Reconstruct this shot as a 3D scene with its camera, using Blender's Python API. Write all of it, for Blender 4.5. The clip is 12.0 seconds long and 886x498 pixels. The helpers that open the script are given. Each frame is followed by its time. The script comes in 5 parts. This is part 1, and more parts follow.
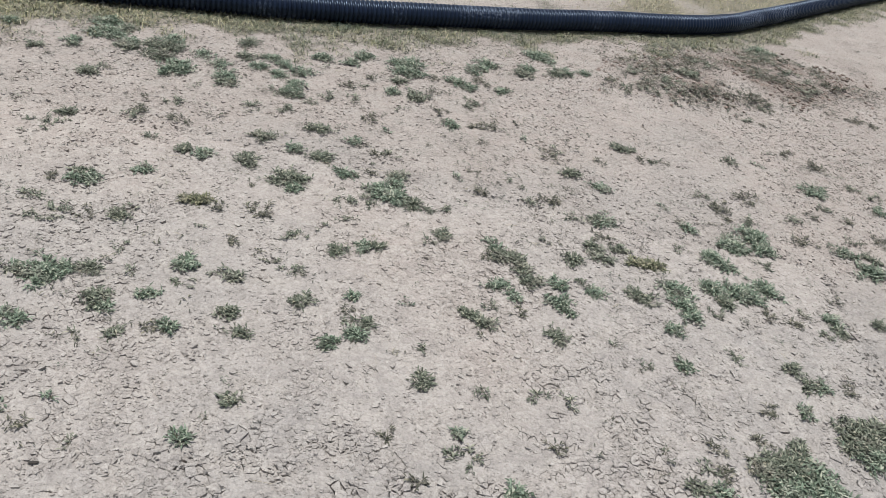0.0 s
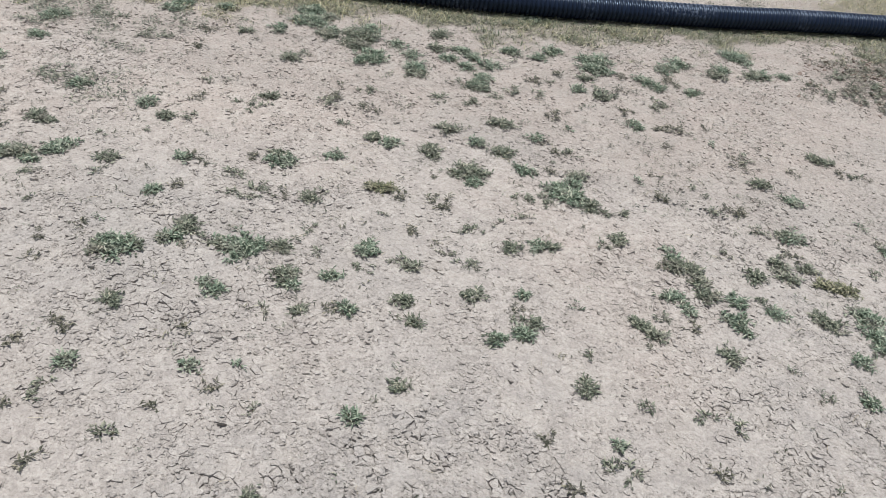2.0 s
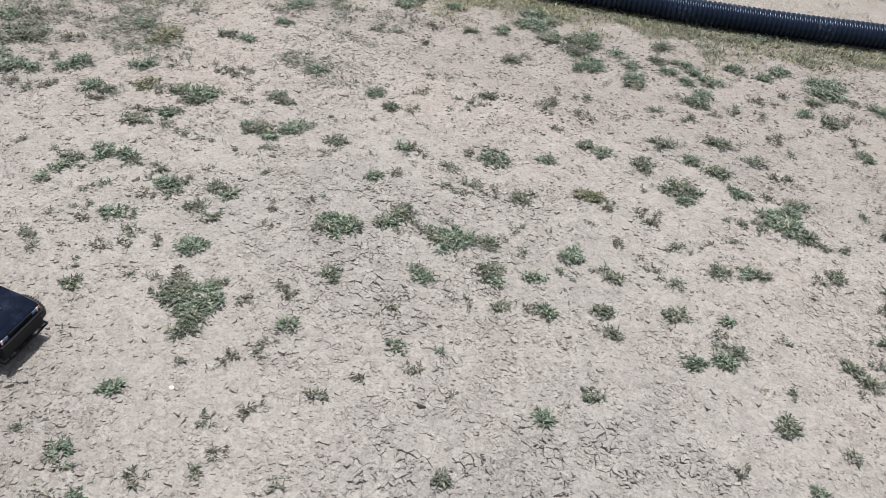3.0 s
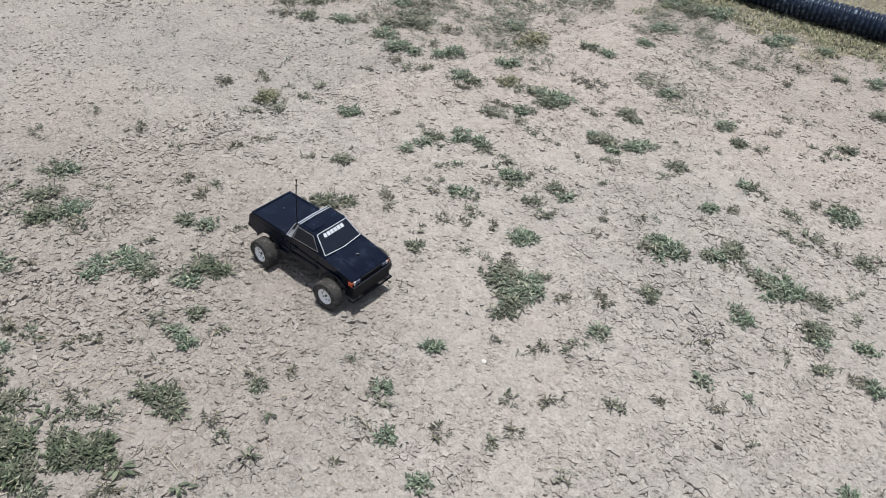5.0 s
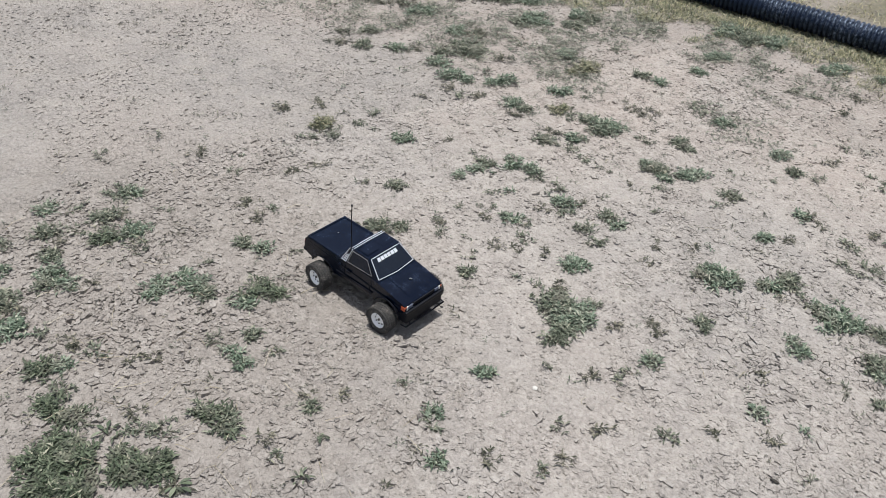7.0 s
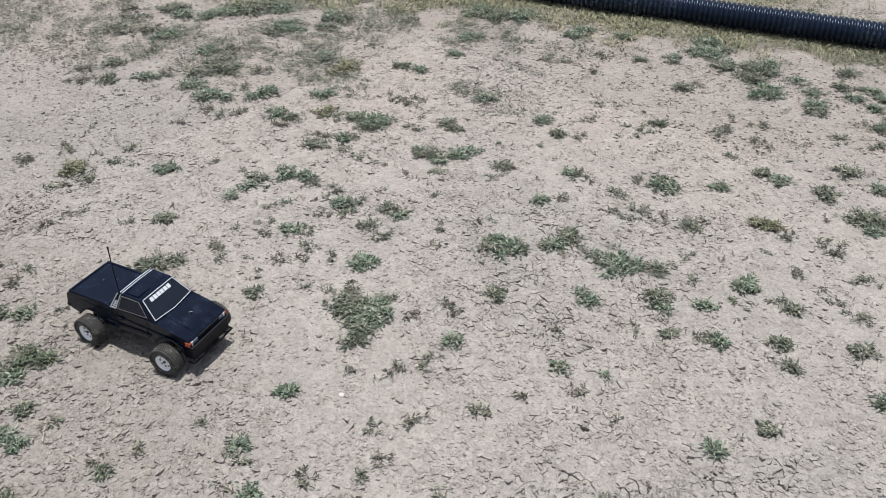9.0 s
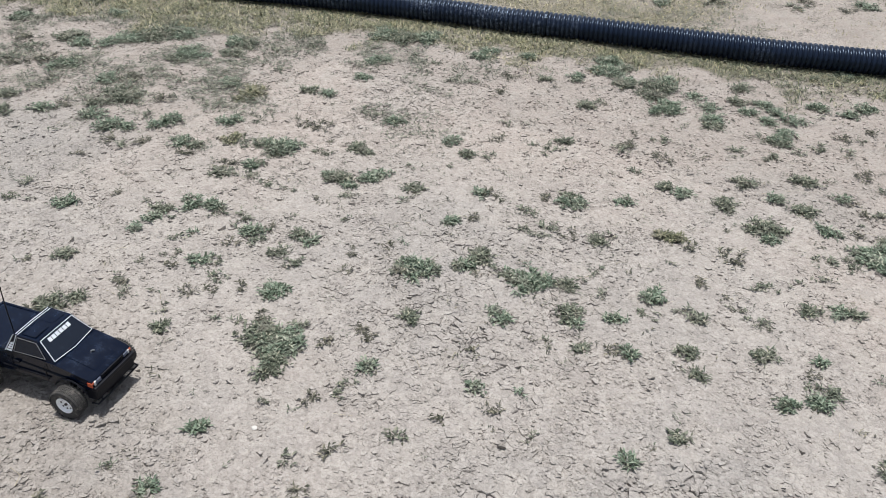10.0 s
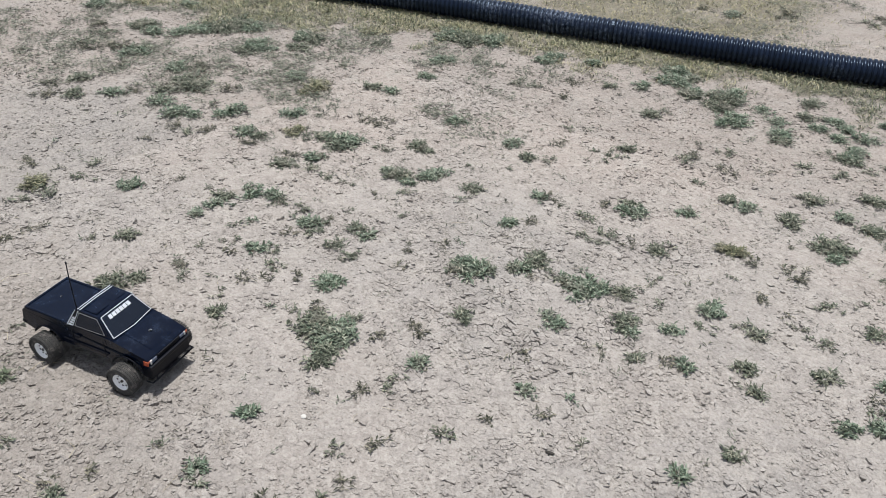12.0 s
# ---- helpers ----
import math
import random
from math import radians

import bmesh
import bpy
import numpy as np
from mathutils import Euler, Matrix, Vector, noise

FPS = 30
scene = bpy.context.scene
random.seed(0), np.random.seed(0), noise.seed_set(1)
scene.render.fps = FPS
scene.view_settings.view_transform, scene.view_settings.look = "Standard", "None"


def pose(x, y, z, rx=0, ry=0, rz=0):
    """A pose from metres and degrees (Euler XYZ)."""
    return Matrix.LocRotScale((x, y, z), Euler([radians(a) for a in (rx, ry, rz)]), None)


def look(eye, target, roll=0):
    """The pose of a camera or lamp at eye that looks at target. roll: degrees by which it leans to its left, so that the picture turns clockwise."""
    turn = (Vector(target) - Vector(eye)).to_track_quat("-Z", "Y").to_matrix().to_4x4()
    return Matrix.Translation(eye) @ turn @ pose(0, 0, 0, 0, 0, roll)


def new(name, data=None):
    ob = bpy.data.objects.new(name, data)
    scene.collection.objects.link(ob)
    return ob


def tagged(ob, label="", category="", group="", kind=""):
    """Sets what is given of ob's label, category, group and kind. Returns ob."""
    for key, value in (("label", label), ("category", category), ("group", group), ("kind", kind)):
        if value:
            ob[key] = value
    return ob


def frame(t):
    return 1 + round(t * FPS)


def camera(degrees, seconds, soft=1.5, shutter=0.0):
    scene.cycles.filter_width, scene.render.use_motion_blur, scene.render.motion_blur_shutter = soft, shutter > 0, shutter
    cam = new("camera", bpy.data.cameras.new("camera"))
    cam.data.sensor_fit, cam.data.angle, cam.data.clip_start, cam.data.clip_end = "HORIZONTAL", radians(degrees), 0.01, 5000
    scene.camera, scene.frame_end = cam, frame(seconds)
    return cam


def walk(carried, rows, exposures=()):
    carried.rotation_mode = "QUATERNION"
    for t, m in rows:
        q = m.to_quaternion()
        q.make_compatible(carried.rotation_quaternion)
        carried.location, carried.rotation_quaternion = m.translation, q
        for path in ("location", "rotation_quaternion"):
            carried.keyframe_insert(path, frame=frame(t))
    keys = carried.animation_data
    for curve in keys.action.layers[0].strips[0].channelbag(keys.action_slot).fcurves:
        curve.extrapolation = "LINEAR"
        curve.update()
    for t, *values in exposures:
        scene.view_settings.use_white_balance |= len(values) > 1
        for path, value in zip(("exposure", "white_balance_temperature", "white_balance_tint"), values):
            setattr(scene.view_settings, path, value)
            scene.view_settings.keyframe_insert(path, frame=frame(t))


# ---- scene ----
cam = camera(55.54, 12.0, soft=0.5)
PATH = [
    (0, (-0.017, -0.015, 1.507), (-0.003, 1.664, 0.42), 12.3),
    (0.5, (-0.023, -0.029, 1.517), (-0.096, 1.635, 0.411), 12.1),
    (1, (-0.029, -0.024, 1.536), (-0.178, 1.615, 0.399), 11.6),
    (1.5, (-0.032, -0.018, 1.56), (-0.258, 1.597, 0.402), 10.7),
    (2, (-0.045, -0.012, 1.548), (-0.405, 1.565, 0.372), 9.4),
    (2.5, (-0.08, -0.043, 1.563), (-0.636, 1.455, 0.36), 8.2),
    (3, (-0.113, -0.077, 1.568), (-0.849, 1.325, 0.346), 7.3),
    (3.5, (-0.137, -0.111, 1.577), (-1.065, 1.149, 0.331), 6.1),
    (3.7, (-0.138, -0.113, 1.574), (-1.112, 1.108, 0.324), 5.9),
    (5.3, (-0.171, -0.217, 1.568), (-1.429, 0.716, 0.325), 5.1),
    (5.5, (-0.179, -0.216, 1.567), (-1.445, 0.707, 0.324), 4.8),
    (6, (-0.176, -0.243, 1.589), (-1.482, 0.647, 0.363), 4.0),
    (6.5, (-0.169, -0.238, 1.589), (-1.494, 0.639, 0.374), 3.6),
    (6.7, (-0.163, -0.236, 1.588), (-1.491, 0.643, 0.378), 3.7),
    (8.3, (-0.122, -0.176, 1.521), (-1.339, 0.901, 0.355), 1.9),
    (8.5, (-0.117, -0.157, 1.528), (-1.299, 0.955, 0.359), 1.6),
    (9, (-0.109, -0.122, 1.529), (-1.178, 1.1, 0.361), 0.9),
    (9.5, (-0.09, -0.109, 1.535), (-1.054, 1.207, 0.377), 1.5),
    (10, (-0.091, -0.097, 1.535), (-1.033, 1.262, 0.41), 2.3),
    (10.5, (-0.087, -0.11, 1.531), (-1.044, 1.25, 0.42), 2.1),
    (11, (-0.099, -0.118, 1.539), (-1.075, 1.226, 0.425), 1.7),
    (11.5, (-0.105, -0.103, 1.525), (-1.086, 1.237, 0.411), 2.0),
    (12, (-0.107, -0.109, 1.511), (-1.146, 1.183, 0.393), 3.1),
]
EXPOSURE = [(t, 0.42 + ev) for t, ev in ((0.0, -0.02), (0.5, 0.04), (1.5, 0.05), (2.5, 0.05), (3.7, 0.02), (5.5, 0.0), (6.7, 0.0), (8.5, -0.02), (9.2, -0.02), (10.5, 0.09), (12.0, 0.0))]
walk(cam, [(t, look(eye, target, roll)) for t, eye, target, roll in PATH], EXPOSURE)

# ---- light ----
SUN_FROM = Vector((-0.09, 0.06, 0.985)).normalized()
sky_world = bpy.data.worlds.new("sky")
scene.world = sky_world
sky_world.use_nodes = True
wn = sky_world.node_tree.nodes
sky = wn.new("ShaderNodeTexSky")
sky.sky_type, sky.sun_disc = "NISHITA", False
sky.sun_elevation = math.asin(SUN_FROM.z)
sky.sun_rotation = math.atan2(SUN_FROM.x, SUN_FROM.y)
# Thin cloud: a paler, whiter sky and a sun with soft edges.
haze = wn.new("ShaderNodeHueSaturation")
haze.inputs["Saturation"].default_value = 0.50
sky_world.node_tree.links.new(sky.outputs[0], haze.inputs["Color"])
sky_world.node_tree.links.new(haze.outputs[0], wn["Background"].inputs[0])
wn["Background"].inputs[1].default_value = 0.095
sun_data = bpy.data.lights.new("sun", "SUN")
sun_data.energy, sun_data.angle, sun_data.color = 3.50, radians(2.5), (1.0, 0.985, 0.96)
sun = new("sun", sun_data)
sun.matrix_world = look((0, 0, 20), Vector((0, 0, 20)) - SUN_FROM)


# ---- noise and height of the ground ----
def lattice(ix, iy, seed):
    """A repeatable random value, 0 to 1, for each whole-numbered place."""
    n = (ix.astype(np.int64) * 374761393 + iy.astype(np.int64) * 668265263 + seed * 1442695041) & 0xFFFFFFFF
    n = ((n ^ (n >> 13)) * 1274126177) & 0xFFFFFFFF
    n = ((n ^ (n >> 16)) * 668265263) & 0xFFFFFFFF
    return ((n ^ (n >> 15)) & 0xFFFFFF) / float(0xFFFFFF)


def smooth_noise(x, y, size, seed):
    """Value noise, -1 to 1, with features of the given size in metres."""
    x, y = np.asarray(x, float) / size, np.asarray(y, float) / size
    ix, iy = np.floor(x), np.floor(y)
    fx, fy = x - ix, y - iy
    fx, fy = fx * fx * fx * (fx * (6 * fx - 15) + 10), fy * fy * fy * (fy * (6 * fy - 15) + 10)
    a, b = lattice(ix, iy, seed), lattice(ix + 1, iy, seed)
    c, d = lattice(ix, iy + 1, seed), lattice(ix + 1, iy + 1, seed)
    return 2 * ((a * (1 - fx) + b * fx) * (1 - fy) + (c * (1 - fx) + d * fx) * fy) - 1


def step(a, b, v):
    v = np.clip((np.asarray(v, float) - a) / (b - a), 0, 1)
    return v * v * (3 - 2 * v)


# The pipe's line over the ground.
PIPE_RADIUS, PIPE_PITCH = 0.061, 0.0245
PIPE_LINE = [(-7.0, 1.72), (-4.6, 2.68), (-2.89, 3.40), (-2.31, 3.615), (-1.76, 3.82), (-1.25, 4.02), (-0.77, 4.24), (-0.23, 4.515), (0.39, 4.86), (0.92, 5.14), (1.295, 5.365), (1.55, 5.58), (1.80, 5.87), (2.30, 6.46), (3.0, 7.3), (4.0, 8.5)]


def along(points, spacing):
    """Evenly spaced points on a smooth curve through the given ones."""
    pts = [Vector((*p, 0)) for p in points]
    pts = [2 * pts[0] - pts[1]] + pts + [2 * pts[-1] - pts[-2]]
    fine = []
    for a, b, c, d in zip(pts, pts[1:], pts[2:], pts[3:]):
        for k in range(60):
            t = k / 60
            fine.append(0.5 * (2 * b + (c - a) * t + (2 * a - 5 * b + 4 * c - d) * t * t + (3 * b - a - 3 * c + d) * t ** 3))
    fine = np.array([p[:2] for p in fine])
    run = np.r_[0, np.cumsum(np.linalg.norm(np.diff(fine, axis=0), axis=1))]
    at = np.arange(0, run[-1], spacing)
    return np.stack([np.interp(at, run, fine[:, 0]), np.interp(at, run, fine[:, 1])], 1)


PIPE_POINTS = along(PIPE_LINE, 0.05)


def pipe_side(x, y):
    """Distance from the pipe's line in metres: minus on the near side, plus beyond it."""
    x, y = np.atleast_1d(np.asarray(x, float)), np.atleast_1d(np.asarray(y, float))
    best, side = np.full(x.shape, 1e9), np.zeros(x.shape)
    for a, b in zip(PIPE_POINTS[:-1:3], PIPE_POINTS[3::3]):
        d = b - a
        t = np.clip(((x - a[0]) * d[0] + (y - a[1]) * d[1]) / (d @ d), 0, 1)
        ox, oy = x - a[0] - t * d[0], y - a[1] - t * d[1]
        gap = np.hypot(ox, oy)
        hit = gap < best
        best = np.where(hit, gap, best)
        side = np.where(hit, np.sign(d[0] * oy - d[1] * ox), side)
    return best * side


def height(x, y):
    """Height of the bare soil's surface."""
    x, y = np.asarray(x, float), np.asarray(y, float)
    h = 0.006 * smooth_noise(x, y, 0.9, 3) + 0.004 * smooth_noise(x, y, 0.28, 4) + 0.0022 * smooth_noise(x, y, 0.09, 5)
    h = h * np.clip(0.25 + np.hypot(x + 1.77, y - 0.63) * 1.6, 0, 1)
    mound = np.exp(-(((x - 1.5) * 0.87 + (y - 4.72) * 0.48) / 0.75) ** 2 - ((-(x - 1.5) * 0.48 + (y - 4.72) * 0.87) / 0.34) ** 2)
    return h + 0.06 * mound


# ---- materials ----
def shader(name):
    m = bpy.data.materials.new(name)
    m.use_nodes = True
    t = m.node_tree
    return m, t, t.nodes["Principled BSDF"]


def node(t, kind, **values):
    n = t.nodes.new(kind)
    for key, value in values.items():
        n.inputs[key].default_value = value
    return n


def ramp(t, source, stops):
    r = t.nodes.new("ShaderNodeValToRGB")
    while len(r.color_ramp.elements) < len(stops):
        r.color_ramp.elements.new(0.5)
    for e, (at, colour) in zip(r.color_ramp.elements, stops):
        e.position, e.color = at, (*colour, 1) if len(colour) == 3 else colour
    t.links.new(source, r.inputs[0])
    return r.outputs[0]


def blend(t, factor, a, b, mode="MIX"):
    m = t.nodes.new("ShaderNodeMix")
    m.data_type, m.blend_type = "RGBA", mode
    for socket, value in ((m.inputs[0], factor), (m.inputs[6], a), (m.inputs[7], b)):
        if isinstance(value, (int, float)):
            socket.default_value = value
        elif isinstance(value, tuple):
            socket.default_value = (*value, 1)
        else:
            t.links.new(value, socket)
    return m.outputs[2]


def value_math(t, kind, a, b=0.0):
    m = t.nodes.new("ShaderNodeMath")
    m.operation = kind
    for socket, value in zip(m.inputs, (a, b)):
        if isinstance(value, (int, float)):
            socket.default_value = value
        else:
            t.links.new(value, socket)
    return m.outputs[0]


def noise_tex(t, scale, detail=4.0, rough=0.55, coords=None):
    n = node(t, "ShaderNodeTexNoise", Scale=scale, Detail=detail, Roughness=rough)
    if coords is not None:
        t.links.new(coords, n.inputs["Vector"])
    return n.outputs[0]


def bump(t, p, height_socket, distance, strength=1.0):
    b = node(t, "ShaderNodeBump", Strength=strength, Distance=distance)
    t.links.new(height_socket, b.inputs["Height"])
    t.links.new(b.outputs[0], p.inputs["Normal"])
    return b


def soil(name, vary="island", cracks=False, mixed=0.22, tint=(0.785, 0.793, 0.795)):
    """Dry, dusty, pinkish grey clay: crumbly crust, grit, pale dust and finer cracks."""
    m, t, p = shader(name)
    geo = t.nodes.new("ShaderNodeNewGeometry")
    pos = geo.outputs["Position"]
    wide = noise_tex(t, 0.8, 3, 0.5, pos)
    mid = noise_tex(t, 9.0, 5, 0.6, pos)
    fine = noise_tex(t, 110.0, 5, 0.7, pos)
    bent = node(t, "ShaderNodeTexNoise", Scale=60.0, Detail=3.0)
    t.links.new(pos, bent.inputs["Vector"])
    place = t.nodes.new("ShaderNodeVectorMath")
    place.operation = "MULTIPLY_ADD"
    t.links.new(bent.outputs[1], place.inputs[0])
    place.inputs[1].default_value = (0.034, 0.034, 0.0)
    t.links.new(pos, place.inputs[2])

    def crumble(scale):
        v = node(t, "ShaderNodeTexVoronoi", Scale=scale)
        v.feature, v.voronoi_dimensions = "F1", "2D"
        t.links.new(place.outputs[0], v.inputs["Vector"])
        return v.outputs["Distance"]

    small = crumble(190.0)
    rough_here = ramp(t, noise_tex(t, 3.4, 4, 0.62, pos), [(0.42, (0.04,) * 3), (0.60, (1, 1, 1))])
    # Greyer clay on the trodden side, pinker towards the pipe, with blurred borders.
    axes = t.nodes.new("ShaderNodeSeparateXYZ")
    t.links.new(pos, axes.inputs[0])
    pinker = value_math(t, "SUBTRACT", value_math(t, "MULTIPLY", axes.outputs[1], 0.30), value_math(t, "MULTIPLY", axes.outputs[0], 0.10))
    pinker = value_math(t, "ADD", pinker, value_math(t, "MULTIPLY", value_math(t, "SUBTRACT", wide, 0.5), 2.2))
    bed = t.nodes.new("ShaderNodeVectorMath")
    bed.operation = "DISTANCE"
    t.links.new(pos, bed.inputs[0])
    bed.inputs[1].default_value = (-2.0, -0.15, 0.0)
    pinker = value_math(t, "ADD", pinker, value_math(t, "MAXIMUM", value_math(t, "SUBTRACT", 0.70, bed.outputs["Value"]), 0.0))
    base = ramp(t, pinker, [(0.28, (0.360, 0.341, 0.331)), (0.60, (0.456, 0.410, 0.383)), (0.95, (0.514, 0.421, 0.370))])
    base = blend(t, ramp(t, mid, [(0.40, (0, 0, 0)), (0.64, (0.7, 0.7, 0.7))]), base, (0.545, 0.492, 0.442))
    base = blend(t, ramp(t, mid, [(0.28, (0.45, 0.45, 0.45)), (0.44, (0, 0, 0))]), base, (0.36, 0.325, 0.295))
    humus = value_math(t, "ADD", value_math(t, "SUBTRACT", 1.32, bed.outputs["Value"]), value_math(t, "SUBTRACT", mid, 0.5))
    base = blend(t, ramp(t, humus, [(0.15, (0, 0, 0)), (0.60, (0.75,) * 3)]), base, (0.255, 0.215, 0.185))
    base = blend(t, 0.46, base, ramp(t, fine, [(0.34, (0.29, 0.258, 0.232)), (0.60, (0.64, 0.585, 0.53))]))
    if cracks:
        thatch = t.nodes.new("ShaderNodeAttribute")
        thatch.attribute_name = "thatch"
        base = blend(t, value_math(t, "MULTIPLY", thatch.outputs["Fac"], 0.75), base, blend(t, fine, (0.085, 0.080, 0.048), (0.33, 0.30, 0.19)))
        rusty = t.nodes.new("ShaderNodeAttribute")
        rusty.attribute_name = "rusty"
        base = blend(t, value_math(t, "MULTIPLY", rusty.outputs["Fac"], 0.8), base, blend(t, fine, (0.15, 0.112, 0.09), (0.37, 0.29, 0.245)))
    if vary == "island":
        pick = geo.outputs["Random Per Island"]
    else:
        pick = t.nodes.new("ShaderNodeObjectInfo").outputs["Random"]
    base = blend(t, mixed, base, ramp(t, pick, [(0.0, (0.30, 0.268, 0.24)), (1.0, (0.66, 0.605, 0.555))]))
    # Relief without sharp contours: low swells, crumbs where the crust is broken, grit.
    crumbs_here = value_math(t, "MULTIPLY", value_math(t, "SUBTRACT", 1.0, small), rough_here)
    relief = value_math(t, "MULTIPLY", crumbs_here, 0.16)
    relief = value_math(t, "ADD", relief, value_math(t, "MULTIPLY", noise_tex(t, 60.0, 3, 0.5, pos), 1.4))
    relief = value_math(t, "ADD", relief, value_math(t, "MULTIPLY", noise_tex(t, 170.0, 3, 0.6, pos), 0.55))
    if cracks:
        relief = value_math(t, "ADD", relief, value_math(t, "MULTIPLY", noise_tex(t, 26.0, 4, 0.6, pos), 3.2))
        cells = node(t, "ShaderNodeTexVoronoi", Scale=34.0)
        cells.feature, cells.voronoi_dimensions = "DISTANCE_TO_EDGE", "2D"
        t.links.new(place.outputs[0], cells.inputs["Vector"])
        open_here = ramp(t, noise_tex(t, 5.0, 3, 0.6, pos), [(0.40, (0, 0, 0)), (0.62, (1, 1, 1))])
        line = ramp(t, cells.outputs["Distance"], [(0.0, (0, 0, 0)), (0.045, (1, 1, 1))])
        groove = value_math(t, "MULTIPLY", value_math(t, "SUBTRACT", 1.0, line), open_here)
        # Shade inside the cracks, put very faintly into the colour.
        base = blend(t, value_math(t, "MULTIPLY", groove, 0.07), base, (0.13, 0.11, 0.095))
        relief = value_math(t, "SUBTRACT", relief, value_math(t, "MULTIPLY", groove, 0.3))
    base = blend(t, 1.0, base, tint, "MULTIPLY")
    t.links.new(base, p.inputs["Base Color"])
    p.inputs["Roughness"].default_value, p.inputs["Specular IOR Level"].default_value = 0.95, 0.12
    bump(t, p, relief, 0.013)
    return m


def leafy(name, stops, rough=0.55):
    """Leaves or blades, each of its own shade."""
    m, t, p = shader(name)
    geo = t.nodes.new("ShaderNodeNewGeometry")
    base = ramp(t, geo.outputs["Random Per Island"], stops)
    streak = noise_tex(t, 260.0, 2, 0.5, geo.outputs["Position"])
    base = blend(t, 0.25, base, ramp(t, streak, [(0.3, (0.03, 0.035, 0.02)), (0.75, (0.30, 0.30, 0.20))]))
    dust = noise_tex(t, 18.0, 3, 0.5, geo.outputs["Position"])
    base = blend(t, ramp(t, dust, [(0.5, (0, 0, 0)), (0.75, (0.35, 0.35, 0.35))]), base, (0.33, 0.29, 0.25))
    t.links.new(base, p.inputs["Base Color"])
    p.inputs["Roughness"].default_value = rough
    p.inputs["Specular IOR Level"].default_value = 0.3
    return m


def plastic(name, colour, rough, spots=None, wear=0.0, spec=0.5, scale=40.0, metallic=0.0):
    """A plain moulded or painted surface with scuffs and dust."""
    m, t, p = shader(name)
    pos = t.nodes.new("ShaderNodeTexCoord").outputs["Object"]
    scuff = noise_tex(t, scale, 6, 0.7, pos)
    base = blend(t, ramp(t, scuff, [(0.52, (0, 0, 0)), (0.78, (wear, wear, wear))]), colour, spots or (0.35, 0.31, 0.27))
    t.links.new(base, p.inputs["Base Color"])
    t.links.new(ramp(t, scuff, [(0.3, (rough,) * 3), (0.75, (min(1, rough + 0.25),) * 3)]), p.inputs["Roughness"])
    p.inputs["Specular IOR Level"].default_value, p.inputs["Metallic"].default_value = spec, metallic
    bump(t, p, noise_tex(t, scale * 6, 3, 0.6, pos), 0.00012)
    return m


SOIL = soil("dry_clay", cracks=True)
SOIL_PLATES = soil("dry_clay_plates")
SOIL_PLATE = soil("dry_clay_plate", vary="object")
CLOD = soil("clay_crumbs", mixed=0.42)
RED_CLOD = soil("reddish_crumbs", mixed=0.42, tint=(0.50, 0.445, 0.42))
LEAF_GREEN = leafy("weed_leaf_green", [(0.0, (0.012, 0.026, 0.016)), (0.30, (0.050, 0.088, 0.058)), (0.60, (0.130, 0.190, 0.135)), (0.86, (0.270, 0.335, 0.255)), (1.0, (0.46, 0.47, 0.37))])
LEAF_GREY = leafy("weed_leaf_grey_green", [(0.0, (0.014, 0.021, 0.015)), (0.32, (0.052, 0.070, 0.050)), (0.64, (0.125, 0.148, 0.110)), (0.88, (0.235, 0.255, 0.195)), (1.0, (0.42, 0.40, 0.31))])
LEAF_DRY = leafy("weed_leaf_withered", [(0.0, (0.012, 0.014, 0.010)), (0.5, (0.040, 0.042, 0.031)), (0.8, (0.105, 0.102, 0.078)), (1.0, (0.34, 0.305, 0.235))])
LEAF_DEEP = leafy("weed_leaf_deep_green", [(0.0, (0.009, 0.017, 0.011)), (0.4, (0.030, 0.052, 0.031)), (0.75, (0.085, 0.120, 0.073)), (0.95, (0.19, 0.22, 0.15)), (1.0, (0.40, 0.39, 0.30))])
# Stems, and the flat dark leaves that paint shade into the weeds' gaps.
STEM_AND_SHADE = leafy("weed_stem_and_gap_shade", [(0.0, (0.016, 0.019, 0.013)), (0.7, (0.045, 0.046, 0.032)), (1.0, (0.16, 0.145, 0.105))])
STRAW = leafy("straw", [(0.0, (0.34, 0.28, 0.19)), (1.0, (0.60, 0.53, 0.42))])
TURF = leafy("half_dry_turf", [(0.0, (0.085, 0.092, 0.046)), (0.30, (0.22, 0.208, 0.105)), (0.62, (0.40, 0.355, 0.205)), (1.0, (0.62, 0.56, 0.40))])
LEAF_YELLOWED = leafy("weed_leaf_yellowed", [(0.0, (0.030, 0.036, 0.020)), (0.4, (0.095, 0.105, 0.055)), (0.75, (0.205, 0.200, 0.115)), (1.0, (0.42, 0.38, 0.26))])
TURF_GREEN = leafy("green_turf", [(0.0, (0.018, 0.030, 0.017)), (0.4, (0.070, 0.094, 0.052)), (0.7, (0.185, 0.195, 0.115)), (0.85, (0.33, 0.32, 0.20)), (1.0, (0.56, 0.52, 0.37))])


# ---- building helpers ----
def mesh_from(name, verts, faces, material, smooth=False):
    me = bpy.data.meshes.new(name)
    me.from_pydata(verts, [], faces)
    me.materials.append(material)
    if smooth:
        me.polygons.foreach_set("use_smooth", [True] * len(me.polygons))
    me.update()
    return me


def part(name, bm, material, parent=None, label=""):
    """Links a bmesh as one object, under parent where one is given."""
    me = bpy.data.meshes.new(name)
    bmesh.ops.recalc_face_normals(bm, faces=bm.faces)
    bm.to_mesh(me)
    bm.free()
    me.materials.append(material)
    ob = new(name, me)
    ob.parent = parent
    return tagged(ob, label) if label else ob


